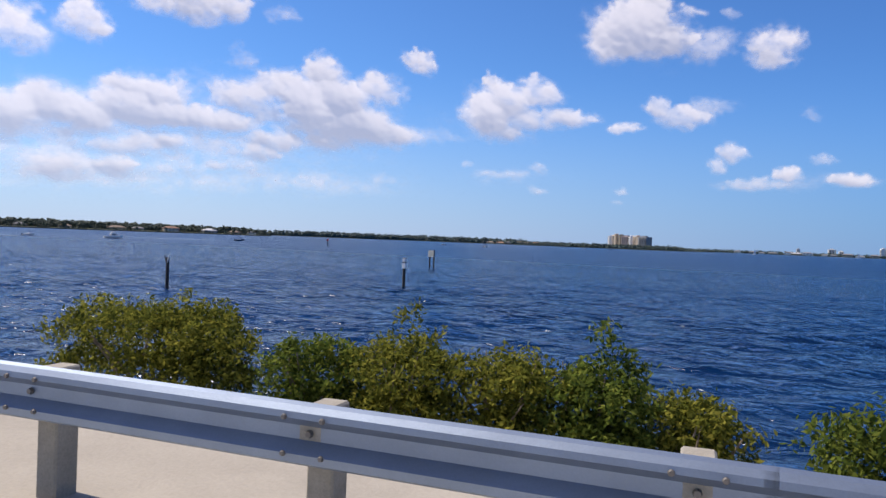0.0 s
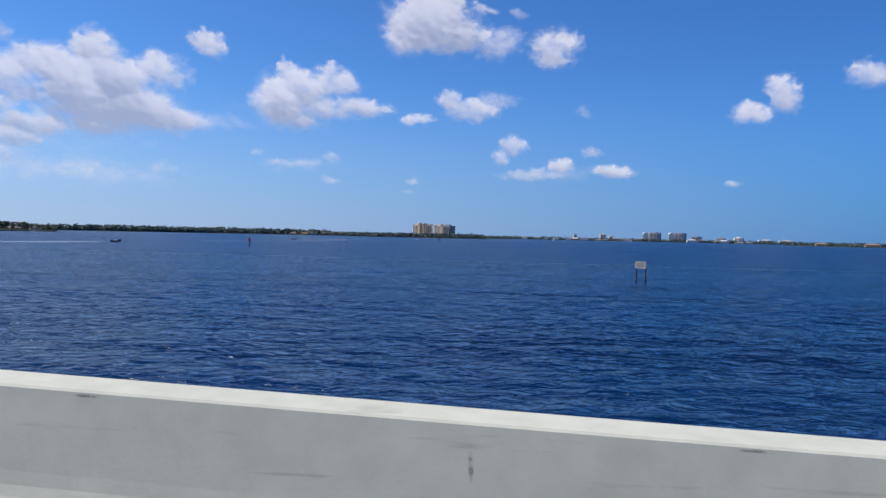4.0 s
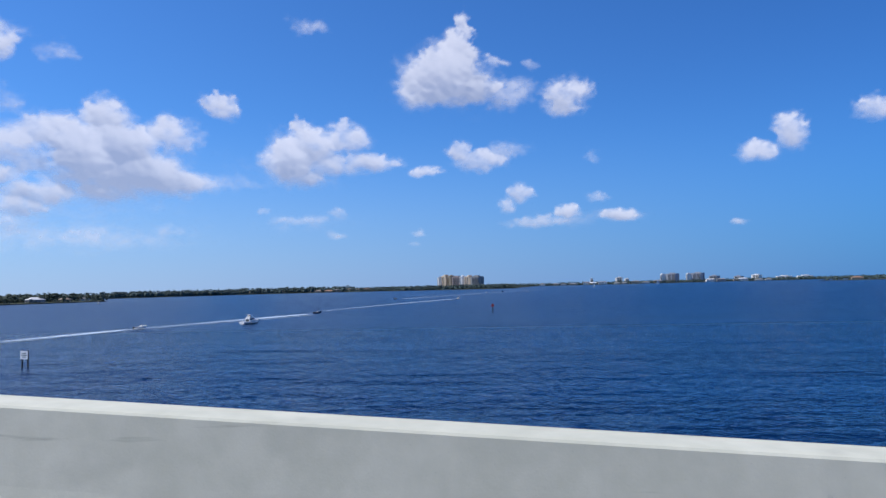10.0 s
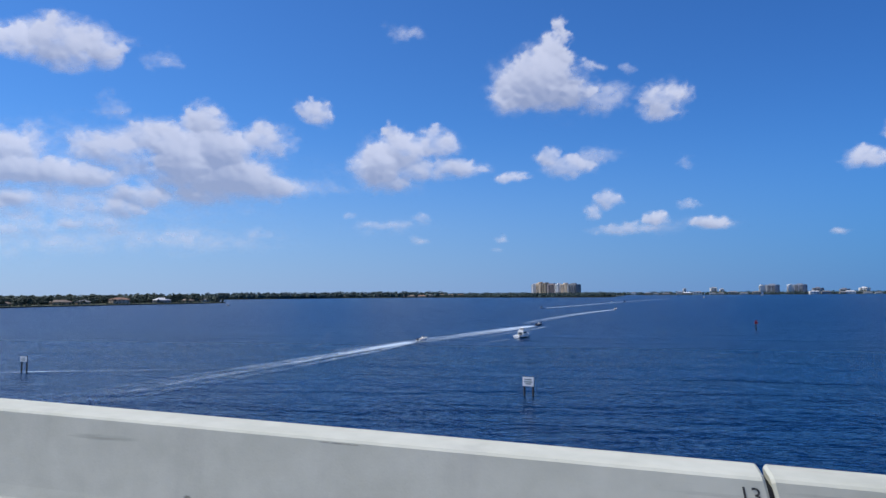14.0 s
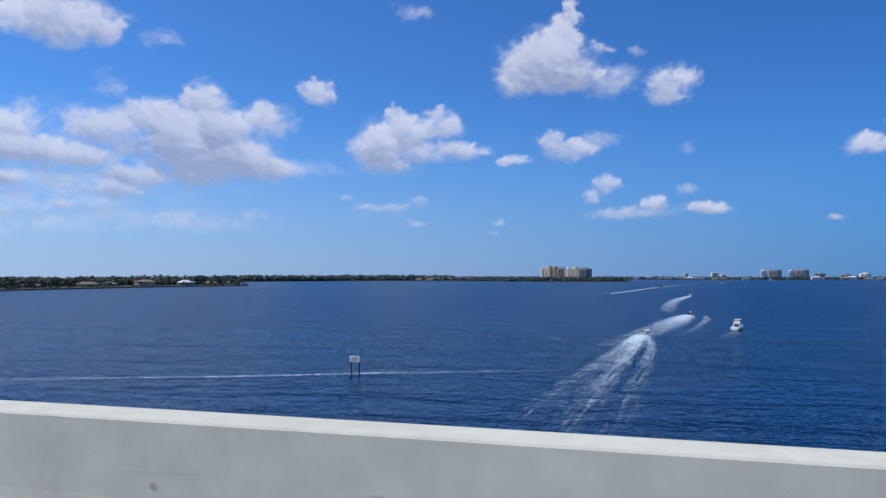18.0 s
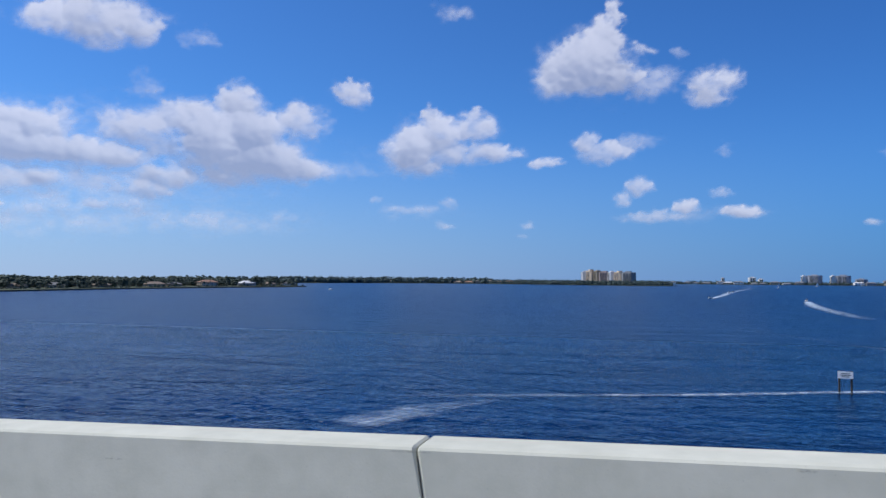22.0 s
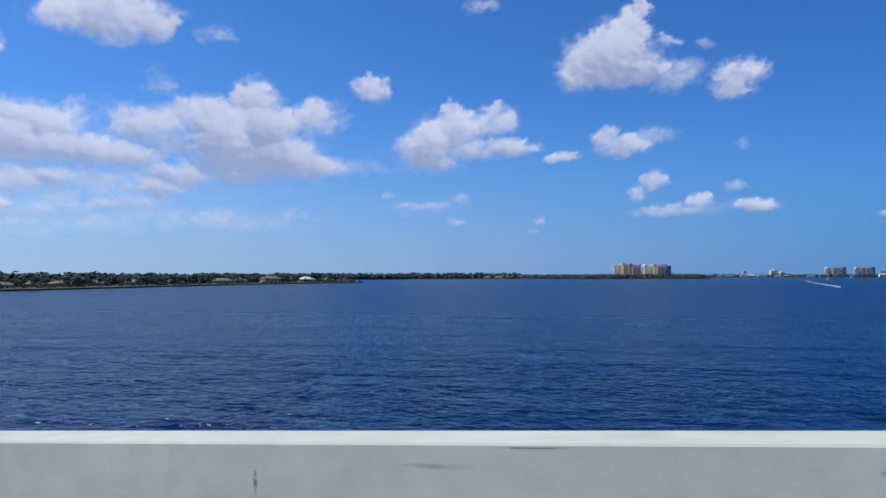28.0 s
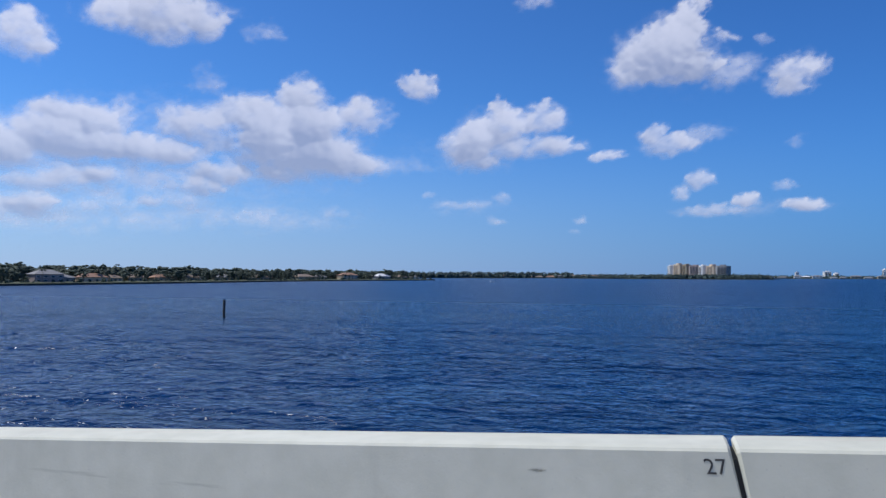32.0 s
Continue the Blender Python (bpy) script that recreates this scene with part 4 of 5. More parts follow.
def sailboat(x, y, heading, L, label):
    base = empty("sailboat", pose(x, y, 0, 4, 0, heading), label, "boat")
    part("hull", loft(hull_sections(L, L * 0.3, L * 0.12)), HULL, base)
    part("cabin", box(L * 0.3, L * 0.16, L * 0.07, L * 0.05, 0, L * 0.09, 0.05), HULL, base)
    part("mast", tube([(L * 0.08, 0, 0.3), (L * 0.08, 0, L * 1.25)], [0.09, 0.05], 8), CHROME, base)
    part("boom", tube([(L * 0.08, 0, L * 0.2), (-L * 0.36, 0.3, L * 0.2)], [0.06, 0.05], 6), CHROME, base)
    part("mainsail", loft([[(L * 0.07, 0, L * 0.22), (-L * 0.35, 0.3, L * 0.22), (L * 0.07, 0, L * 1.2)], [(L * 0.07, 0.03, L * 0.22), (-L * 0.35, 0.33, L * 0.22), (L * 0.07, 0.03, L * 1.2)]]), SAIL, base)
    part("jib", loft([[(L * 0.46, 0, L * 0.16), (L * 0.12, 0.2, L * 0.2), (L * 0.1, 0, L * 1.05)], [(L * 0.46, 0.03, L * 0.16), (L * 0.12, 0.23, L * 0.2), (L * 0.1, 0.03, L * 1.05)]]), SAIL, base)
    return base


cruiser(-297, 231, 70, 8.2, "white cabin cruiser with a flybridge, moving slowly")
speedboat(-325, 208, 78, 5.6, HULL, None, "low white open motor boat with dark outboards, throwing a wake")
speedboat(-305, 322, 76, 6.2, HULL_DARK, CANVAS, "dark motor boat with a canvas top, throwing a wake")
speedboat(-286, 622, 82, 7.0, HULL, CANVAS, "white motor boat heading down the bay")
speedboat(-355, 668, -108, 7.0, HULL, CANVAS, "white motor boat coming up the bay")
speedboat(-310, 1005, -108, 7.5, HULL, None, "white motor boat far down the bay")
speedboat(-296, 1090, -108, 7.5, HULL_DARK, CANVAS, "dark-hulled motor boat far down the bay")
speedboat(-800, 850, 170, 6.5, HULL, SIGN_WHITE, "small white motor boat near the far shore")
sailboat(-150, 1690, 60, 11, "small white sailboat under sail, far off")
sailboat(60, 2400, 20, 12, "white sailboat far off near the shore")
for x, y in ((20, 2700), (130, 2760), (240, 2650), (-60, 2600)):
    speedboat(x, y, 30, 8.0, HULL, None, "white boat moored off the distant shore")


def wake(name, line, widths, covers, label):
    """A strip of broken foam lying on the waves along a line."""
    pts = [Vector(p) for p in line]
    dense = []
    for k in range(len(pts) - 1):
        p0, p1, p2, p3 = pts[max(0, k - 1)], pts[k], pts[k + 1], pts[min(len(pts) - 1, k + 2)]
        n = max(3, int((p2 - p1).length / 1.2))
        for j in range(n):
            t = j / n
            q = 0.5 * (2 * p1 + (p2 - p0) * t + (2 * p0 - 5 * p1 + 4 * p2 - p3) * t * t + (3 * p1 - p0 - 3 * p2 + p3) * t ** 3)
            dense.append((q, widths[k] + (widths[k + 1] - widths[k]) * t, covers[k] + (covers[k + 1] - covers[k]) * t))
    dense.append((pts[-1], widths[-1], covers[-1]))
    v, cov, run, across, far = [], [], [], 14, 0.0
    for k, (q, w, c) in enumerate(dense):
        d = (dense[min(k + 1, len(dense) - 1)][0] - dense[max(0, k - 1)][0]).normalized()
        far += (q - dense[max(0, k - 1)][0]).length
        s = Vector((-d.y, d.x))
        for j in range(across + 1):
            u = 2 * j / across - 1
            x, y = q.x + s.x * u * w, q.y + s.y * u * w
            v.append((x, y, 0.6 * float(wave_height(x, y)) + 0.17 + 0.06 * (1 - u * u) * min(1, w / 4)))
            end = min(1, far / 9, (len(dense) - 1 - k) / 5)
            cov.append(c - 0.85 * abs(u) ** 2.5 - 0.9 * (1 - end))
            run.append((u * w, far))
    n = across + 1
    f = [(k * n + j, k * n + j + 1, (k + 1) * n + j + 1, (k + 1) * n + j) for k in range(len(dense) - 1) for j in range(across)]
    me = mesh_of(name, v, f, FOAM, True)
    me.attributes.new("cover", "FLOAT", "POINT").data.foreach_set("value", cov)
    uv = me.uv_layers.new(name="run")
    uv.data.foreach_set("uv", np.array(run, dtype=np.float32)[np.array(f).ravel()].ravel())
    return tagged(new(name, me), label, "wake", kind="stuff")


FOAM_TRAIL, FOAM_LINE, OLD_FOAM = "white broken foam trailing behind a boat", "thin white foam line beside a wake", "faint foam trace of an old wake"
wake("wake_of_open_boat", [(-326, 206), (-329, 160), (-333, 118), (-335, 84), (-338, 55), (-341, 25)], [2.0, 4.8, 6.4, 7.6, 9, 10], [1.0, 0.46, 0.24, 0.12, 0.03, -0.05], FOAM_TRAIL)
for line, keep in (([(-326, 206), (-328, 160), (-331, 118), (-333, 84), (-336, 50)], 1.1), ([(-327.4, 204), (-331.5, 160), (-335.8, 118), (-339, 84), (-342.5, 50)], 0.8), ([(-324.6, 204), (-324.2, 160), (-326.4, 118), (-328.6, 84), (-331, 50)], 0.9)):
    wake("wake_crest", line, [1.1, 2.2, 3.2, 4.0, 4.6], [0.75 * keep, 0.44 * keep, 0.31 * keep, 0.22 * keep, 0.04], FOAM_LINE)
wake("wake_of_dark_boat", [(-306, 318), (-312, 280), (-319, 236), (-327, 195), (-334, 160)], [2.0, 7.0, 9, 10, 10], [1.0, 0.7, 0.46, 0.32, 0.18], FOAM_TRAIL)
wake("wake_side", [(-300, 312), (-302, 280), (-309, 235), (-316, 196)], [1.5, 2.6, 3, 3.5], [0.5, 0.42, 0.28, 0.12], FOAM_LINE)
wake("wake_of_lead_boat", [(-286, 616), (-295, 560), (-305, 480), (-311, 400), (-314, 330)], [2.0, 5, 6.5, 7.5, 8], [0.9, 0.66, 0.52, 0.4, 0.22], "long white foam trail behind a boat")
wake("wake_far", [(-353, 674), (-334, 800), (-310, 990), (-275, 1220), (-214, 1590)], [2.5, 5, 6.5, 8, 9], [0.85, 0.62, 0.54, 0.45, 0.22], "long white foam trail behind a boat")
wake("foam_line", [(-440, 77), (-420, 84), (-396, 92.5), (-374, 102.5), (-352, 111), (-335, 118)], [1.6, 1.8, 1.8, 1.8, 1.8, 1.5], [0.1, 0.36, 0.42, 0.44, 0.36, 0.1], "thin drifting foam line on the water")
wake("foam_patch", [(-436, 52), (-432, 59), (-428, 68), (-421, 79), (-412, 86)], [4, 6, 6, 4, 2], [0.12, 0.36, 0.34, 0.18, -0.05], "patch of churned white foam on the water")
wake("foam_curve", [(-400, 292), (-384, 264), (-364, 222), (-346, 174), (-340, 150)], [2, 2.4, 2.6, 2.2, 1.8], [-0.1, 0.12, 0.18, 0.16, 0.0], "thin curved foam line on the water")
wake("foam_trace", [(-590, 735), (-489, 564), (-423, 408), (-390, 290)], [4, 4, 3.5, 3], [-0.1, 0.06, 0.06, -0.05], OLD_FOAM)
wake("foam_trace", [(-800, 900), (-640, 765), (-490, 540), (-430, 440)], [6, 5, 4, 3], [0.0, 0.1, 0.06, -0.1], OLD_FOAM)
wake("wake_of_cruiser", [(-298, 226), (-300, 214), (-304, 196), (-309, 175)], [2.2, 4.5, 6, 6.5], [0.42, 0.26, 0.12, -0.05], "low foam behind a slow cruiser")
wake("foam_patch", [(-289, 196), (-293, 190), (-298, 185)], [2, 3, 2], [0.1, 0.3, 0.1], "patch of churned white foam on the water")
wake("wake_small", [(-797, 849), (-780, 846), (-755, 840)], [1.5, 2.5, 3], [0.6, 0.4, 0.0], "short foam trail behind a small boat")


# ======== houses and towers ========
def hip_roof(w, d, h, z, over=0.7):
    w, d = w / 2 + over, d / 2 + over
    r = max(w - d, 0.4)
    bm = bmesh.new()
    e = [bm.verts.new(p) for p in ((-w, -d, z), (w, -d, z), (w, d, z), (-w, d, z))]
    lo = [bm.verts.new(p) for p in ((-w, -d, z - 0.25), (w, -d, z - 0.25), (w, d, z - 0.25), (-w, d, z - 0.25))]
    a, b = bm.verts.new((-r, 0, z + h)), bm.verts.new((r, 0, z + h))
    for f in ((e[0], e[1], b, a), (e[1], e[2], b), (e[2], e[3], a, b), (e[3], e[0], a)):
        bm.faces.new(f)
    for j in range(4):
        bm.faces.new((lo[j], lo[(j + 1) % 4], e[(j + 1) % 4], e[j]))
    bm.faces.new(lo[::-1])
    return bm


def house(x, y, z, turn, w, d, h, wall, roof, rise, label, windows=4):
    base = empty("house", pose(x, y, z, 0, 0, turn), label, "house", "waterfront houses")
    wl = part("wall", box(w, d, h), wall, base)
    part("roof", hip_roof(w, d, rise, h), roof, base)
    storeys = max(1, int(h / 2.9))
    for k in range(storeys):
        for j in range(windows):
            cx = (j + 0.5) / windows * w - w / 2
            if k == 0 and j == windows // 2:
                part("door", box(1.8, 0.12, 2.2, cx, -d / 2 - 0.03, 0.1), GLASS_DARK, wl)
                continue
            win = part("window", box(w / windows * 0.55, 0.1, 1.4, cx, -d / 2 - 0.02, k * 2.9 + 0.9), W_WHITE, wl)
            part("pane", box(w / windows * 0.5, 0.06, 1.24, cx, -d / 2 - 0.07, k * 2.9 + 0.98), GLASS_DARK, win)
    return base


def shore_x(y):
    return float(np.interp(y, [120, 370, 480, 660, 850, 960, 1080], [-1000, -1000, -1000, -1015, -1010, -985, -950]))


for y, inl, w, d, h, wall, roof, rise, lb in (
        (335, 22, 24, 12, 4.0, W_TAN, R_GREEN, 3.2, "low tan house with a pale green roof by the water"),
        (398, 20, 20, 13, 6.2, W_MAUVE, R_GREY, 3.4, "two-storey dull mauve house with a hip roof by the water"),
        (422, 30, 16, 10, 3.6, W_GREY, R_GREY, 2.6, "low grey house with a grey roof"),
        (445, 24, 22, 12, 4.0, W_PEACH, R_CLAY, 3.0, "peach house with a clay tile roof by the water"),
        (470, 28, 16, 10, 3.4, W_PEACH, R_BROWN, 2.6, "peach house with a brown roof"),
        (508, 34, 18, 11, 3.6, W_SAND, R_BROWN, 2.8, "sand-coloured house behind the trees"),
        (542, 32, 18, 11, 3.6, W_SAND, R_CLAY, 2.6, "sand-coloured house with a clay roof"),
        (600, 36, 20, 11, 3.6, W_TAN, R_BROWN, 2.6, "tan house behind the trees"),
        (655, 34, 18, 11, 3.8, W_SAND, R_GREY, 2.8, "sand-coloured house behind the trees"),
        (722, 30, 18, 11, 3.6, W_TAN, R_BROWN, 2.8, "tan house behind the trees"),
        (808, 24, 26, 12, 4.2, W_SAND, R_BROWN, 3.0, "wide sand-coloured house by the water"),
        (850, 26, 18, 12, 4.0, W_TAN, R_GREY, 2.8, "tan house with a grey roof by the water"),
        (905, 22, 26, 14, 6.4, W_PEACH, R_CLAY, 3.2, "large peach house with a clay tile roof"),
        (975, 18, 24, 14, 5.0, W_GREY, R_WHITE, 3.6, "large house with a bright white metal roof"),
        (1030, 26, 20, 12, 3.8, W_TAN, R_BROWN, 2.8, "tan house near the cape"),
        (1062, 24, 14, 10, 3.4, W_WHITE, R_GREY, 2.6, "small white house near the cape")):
    house(shore_x(y) - inl, y + 2, 1.6, 62 + (y % 17), w, d, h, wall, roof, rise, lb)
hr = random.Random(21)
for k in range(16):
    t = k / 15
    x, y = -1190 + t * 500, 2110 + 70 * math.sin(t * 3.1) + hr.uniform(0, 20)
    house(x, y, 1.3, hr.uniform(-10, 20), hr.uniform(18, 30), 12, hr.choice((3.8, 6.4)), hr.choice((W_SAND, W_TAN, W_TAN, W_GREY)), hr.choice((R_CLAY, R_BROWN, R_GREY)), 3.0, "waterfront house on the distant point", 3)
for k in range(22):
    x = -330 + k * 42 + hr.uniform(-12, 12)
    if 130 < x < 330:
        continue
    house(x, 3078 + hr.uniform(0, 16), 1.3, hr.uniform(-8, 8), hr.uniform(20, 38), 14, hr.choice((4.0, 6.5, 9.0)), hr.choice((W_WHITE, W_SAND, W_GREY, W_WHITE)), hr.choice((R_GREY, R_GREY, R_WHITE)), 3.0, "pale building on the distant shore", 3)
for x, y, w in ((500, 1985, 26), (610, 1960, 34), (690, 1950, 24), (820, 1925, 28)):
    house(x, y, 1.3, -8, w, 14, 5.0, W_SAND, R_CLAY, 3.4, "sand-coloured house on the low headland", 4)


def tower(x, y, turn, w, d, h, wall, label, bays=3, z=1.4):
    base = empty("apartment_tower", pose(x, y, z, 0, 0, turn), label, "apartment tower", "apartment towers across the bay")
    body = part("wall", loft([[(sx * w / 2 * k, sy * d / 2 * k2, zz) for sx, sy, k, k2 in ((-1, -0.55, 1, 1), (-0.7, -1, 1, 1), (0.7, -1, 1, 1), (1, -0.55, 1, 1), (1, 1, 1, 1), (-1, 1, 1, 1))] for zz in (0, h)]), wall, base)
    part("roof_cap", box(w * 0.92, d * 0.9, 1.0, 0, 0, h + 0.004, 0.1), wall, base)
    part("penthouse", box(w * 0.4, d * 0.5, 3.4, 0, 0, h + 1.0, 0.1), wall, base)
    for j in range(bays):
        cx = ((j + 0.5) / bays - 0.5) * w * 0.68
        part("window_strip", box(w * 0.5 / bays, 0.5, h * 0.86, cx, -d / 2 - 0.05, h * 0.08), GLASS_DARK, body)
        for k in range(int(h / 3.1)):
            part("balcony", box(w * 0.56 / bays, 1.6, 1.1, cx, -d / 2 - 0.75, 2.0 + k * 3.1), wall, body)
    return base


TL, TR = Vector((-613, 2255)), Vector((-464, 2089))
RUN = TR - TL
# the sand, mauve and grey walls carry the shade of those sides as colour
for t, w, h, turn, wall, lb in ((0.03, 20, 36, -82, W_WHITE, "narrow white end of an apartment tower row"), (0.17, 40, 40, -66, W_PEACH, "tall peach apartment tower with balconies"), (0.32, 24, 38, -70, W_SAND, "slim sand-coloured block, the tall tower's shaded side"),
                                (0.47, 35, 35, -30, W_MAUVE, "shaded mauve apartment tower"), (0.61, 22, 35, -72, W_WHITE, "slim white apartment tower"), (0.76, 38, 35, -62, W_PEACH, "peach apartment tower with balconies"), (0.93, 36, 34, -22, W_GREY, "apartment tower at the end of the row, toned grey for shade")):
    p = TL + RUN * t
    tower(p.x, p.y, turn, w, 20, h, wall, lb)
# narrow white blocks are added as the wide towers' sunlit left edges
for x, y, w, h, turn, wall, lb in ((160, 3170, 14, 34, -60, W_WHITE, "narrow white block, a far tower's sunlit left edge"), (196, 3160, 50, 36, -30, W_HAZE, "wide apartment tower far off, tinted blue for haze"), (262, 3165, 14, 34, -60, W_WHITE, "narrow white block, a far tower's sunlit left edge"), (296, 3160, 50, 36, -30, W_HAZE, "wide apartment tower far off, tinted blue for haze"),
                                   (366, 3190, 40, 22, -30, W_HAZE, "lower apartment block far off, tinted blue for haze"), (470, 3230, 36, 18, -30, W_HAZE, "apartment block far off, tinted blue for haze"), (540, 3230, 38, 22, -30, W_WHITE, "white apartment block far off"), (640, 3200, 60, 14, 0, W_WHITE, "low white block on the distant shore"), (720, 3200, 60, 14, 0, W_WHITE, "low white block on the distant shore"),
                                   (-130, 3300, 14, 24, 0, W_WHITE, "slim pale apartment block far off"), (-10, 3350, 30, 27, 0, W_WHITE, "hazy white apartment block far off"), (24, 3350, 20, 20, 0, W_WHITE, "hazy white apartment block far off")):
    tower(x, y, turn, w, 22, h, wall, lb, 2)


# ======== trees ========
def ico(sub):
    bm = bmesh.new()
    bmesh.ops.create_icosphere(bm, subdivisions=sub, radius=1.0)
    v = np.array([p.co[:] for p in bm.verts])
    f = np.array([[q.index for q in g.verts] for g in bm.faces])
    bm.free()
    return v, f


ICO = {k: ico(k) for k in (1, 2)}


def clumps(name, blobs, mat, sub, seed, jag=0.3):
    """Ragged foliage clumps (x, y, z, rx, ry, rz) in one mesh."""
    rng = np.random.default_rng(seed)
    bv, bf = ICO[sub]
    V, F, n = [], [], 0
    for b in blobs:
        k = 1 + jag * rng.uniform(-1, 1, (len(bv), 1))
        V.append(np.array(b[:3]) + bv * k * np.array(b[3:]))
        F.append(bf + n)
        n += len(bv)
    me = bpy.data.meshes.new(name)
    me.from_pydata(np.concatenate(V).tolist(), [], np.concatenate(F).tolist())
    me.materials.append(mat)
    return me


def wood(name, spots, hmin, hmax, mat, sub, seed, label, per=3):
    rng = random.Random(seed)
    blobs = []
    for x, y, z in spots:
        h = rng.uniform(hmin, hmax) * rng.choice((0.72, 0.85, 1.0, 1.0, 1.12))
        r = h * rng.uniform(0.26, 0.44)
        for k in range(per):
            a = rng.uniform(0, 6.28)
            q = r * rng.uniform(0.1, 0.95)
            rr = r * rng.uniform(0.2, 0.42)
            blobs.append((x + math.cos(a) * q, y + math.sin(a) * q, z + h * rng.uniform(0.62, 1.0) - rr * 0.6, rr * 1.25, rr * 1.25, rr * rng.uniform(0.55, 0.85)))
        blobs.append((x, y, z + h * 0.32, r * 1.05, r * 1.05, h * 0.36))
    return tagged(new(name, clumps(name, blobs, mat, sub, seed, 0.36)), label, "woods", kind="stuff")


wr = random.Random(5)
spots = []
for k in range(1500):
    y = wr.uniform(130, 1085)
    spots.append((shore_x(y) - 40 - 240 * wr.random() ** 1.3, y, 2.0))
for k in range(260):
    y = wr.uniform(130, 1085)
    spots.append((shore_x(y) - wr.uniform(7, 14), y, 1.0))
low = [(x, y, z) for x, y, z in spots if shore_x(y) - x < 20]
wood("shore_woods", [p for p in spots if p not in low], 9.8, 13.8, WOOD_NEAR, 1, 31, "dense dark green woods behind the waterfront houses", 11)
wood("shore_scrub", low, 2.5, 5.0, WOOD_NEAR, 1, 32, "low dark shrubs along the seawall", 4)
spots = []
line = [(-1650, 1650), (-1430, 1715), (-1330, 1875), (-1200, 2085), (-960, 2195), (-760, 2115), (-560, 2015), (-400, 1985), (-365, 2030)]
for k in range(2600):
    j = wr.choice((0, 1, 1, 2, 2, 3, 3, 3, 4, 4, 4, 5, 5, 5, 6, 6, 6, 7))
    t = wr.random()
    a, b = line[j], line[j + 1]
    back = wr.random() ** 1.5
    spots.append((a[0] + (b[0] - a[0]) * t - 20 * back + wr.uniform(-8, 8), a[1] + (b[1] - a[1]) * t + 10 + 120 * back, 1.2))
tall = [p for p in spots if p[0] < -900]
wood("point_woods", tall, 12.0, 18.0, WOOD_HAZE, 1, 37, "tall dark green woods behind the distant point", 4)
wood("point_woods", [p for p in spots if p[0] >= -900], 8.0, 13.0, WOOD_HAZE, 1, 33, "dark mangrove woods along the distant point", 4)
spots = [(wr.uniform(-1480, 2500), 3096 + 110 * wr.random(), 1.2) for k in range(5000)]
wood("far_woods", spots, 8.0, 13.5, WOOD_HAZE, 1, 34, "hazy dark tree line on the distant shore", 2)
spots = []
for k in range(320):
    t = wr.random()
    spots.append((450 + 1100 * t, 2010 - 250 * t + 20 + 70 * wr.random(), 1.2))
wood("headland_woods", spots, 6.0, 12.0, WOOD_HAZE, 1, 35, "trees on the low headland")
spots = []
for k in range(420):
    t = wr.random()
    spots.append((-1010 - 580 * t, 1165 + 110 * t + wr.uniform(0, 25) - 60 * wr.random(), 1.2))
wood("cape_woods", spots, 8.0, 13.0, WOOD_NEAR, 1, 36, "dark woods round the cape")


def broad_tree(h, seed, label):
    rng = random.Random(seed)
    base = empty("tree", Matrix.Identity(4), label, "tree", "trees along the shore")
    part("trunk", tube([(0, 0, -0.5), (0.1, 0.05, h * 0.25), (0.0, 0.2, h * 0.55)], [0.32, 0.25, 0.14], 7), BARK, base)
    blobs = []
    for k in range(26):
        a, q = rng.uniform(0, 6.28), rng.uniform(0.05, 0.36) * h
        r = rng.uniform(0.06, 0.125) * h
        blobs.append((math.cos(a) * q, math.sin(a) * q, h * rng.uniform(0.42, 0.88), r, r, r * 0.8))
        if k < 5:
            part("limb", tube([(0, 0.1, h * 0.35), (math.cos(a) * q * 0.6, math.sin(a) * q * 0.6, h * 0.55), (math.cos(a) * q, math.sin(a) * q, h * 0.66)], [0.12, 0.08, 0.04], 5), BARK, base)
    ob = new("crown", clumps("crown", blobs, WOOD_NEAR, 1, seed, 0.38))
    ob.parent = base
    return base


def palm_tree(h, seed, label):
    rng = random.Random(seed)
    base = empty("palm_tree", Matrix.Identity(4), label, "tree", "palms along the shore")
    part("trunk", tube([(0, 0, -0.5), (0.2, 0, h * 0.5), (0.5, 0.1, h)], [0.22, 0.16, 0.13], 7), BARK, base)
    bm = bmesh.new()
    for k in range(16):
        a, lift = 2 * math.pi * k / 16 + rng.uniform(-0.2, 0.2), rng.uniform(-0.2, 0.9)
        d = Vector((math.cos(a), math.sin(a), 0))
        side = Vector((-d.y, d.x, 0))
        row = []
        for j in range(5):
            t = j / 4
            p = Vector((0.5, 0.1, h)) + d * 2.6 * t + Vector((0, 0, lift * 1.4 * t - 1.7 * t * t))
            w = 0.55 * math.sin(math.pi * (0.12 + 0.85 * t))
            row.append((bm.verts.new(p - side * w - Vector((0, 0, 0.25 * w))), bm.verts.new(p), bm.verts.new(p + side * w - Vector((0, 0, 0.25 * w)))))
        for r0, r1 in zip(row, row[1:]):
            bm.faces.new((r0[0], r0[1], r1[1], r1[0]))
            bm.faces.new((r0[1], r0[2], r1[2], r1[1]))
    part("crown", bm, WOOD_NEAR, base)
    return base


kinds = [broad_tree(9.0, 41, "rounded dark green tree near the seawall"), broad_tree(11.0, 42, "tall dark green tree near the seawall"), broad_tree(7.0, 43, "small dark green tree near the seawall"),
         palm_tree(10.0, 44, "tall palm tree on the shore"), palm_tree(7.5, 45, "short palm tree on the shore")]
tr = random.Random(8)
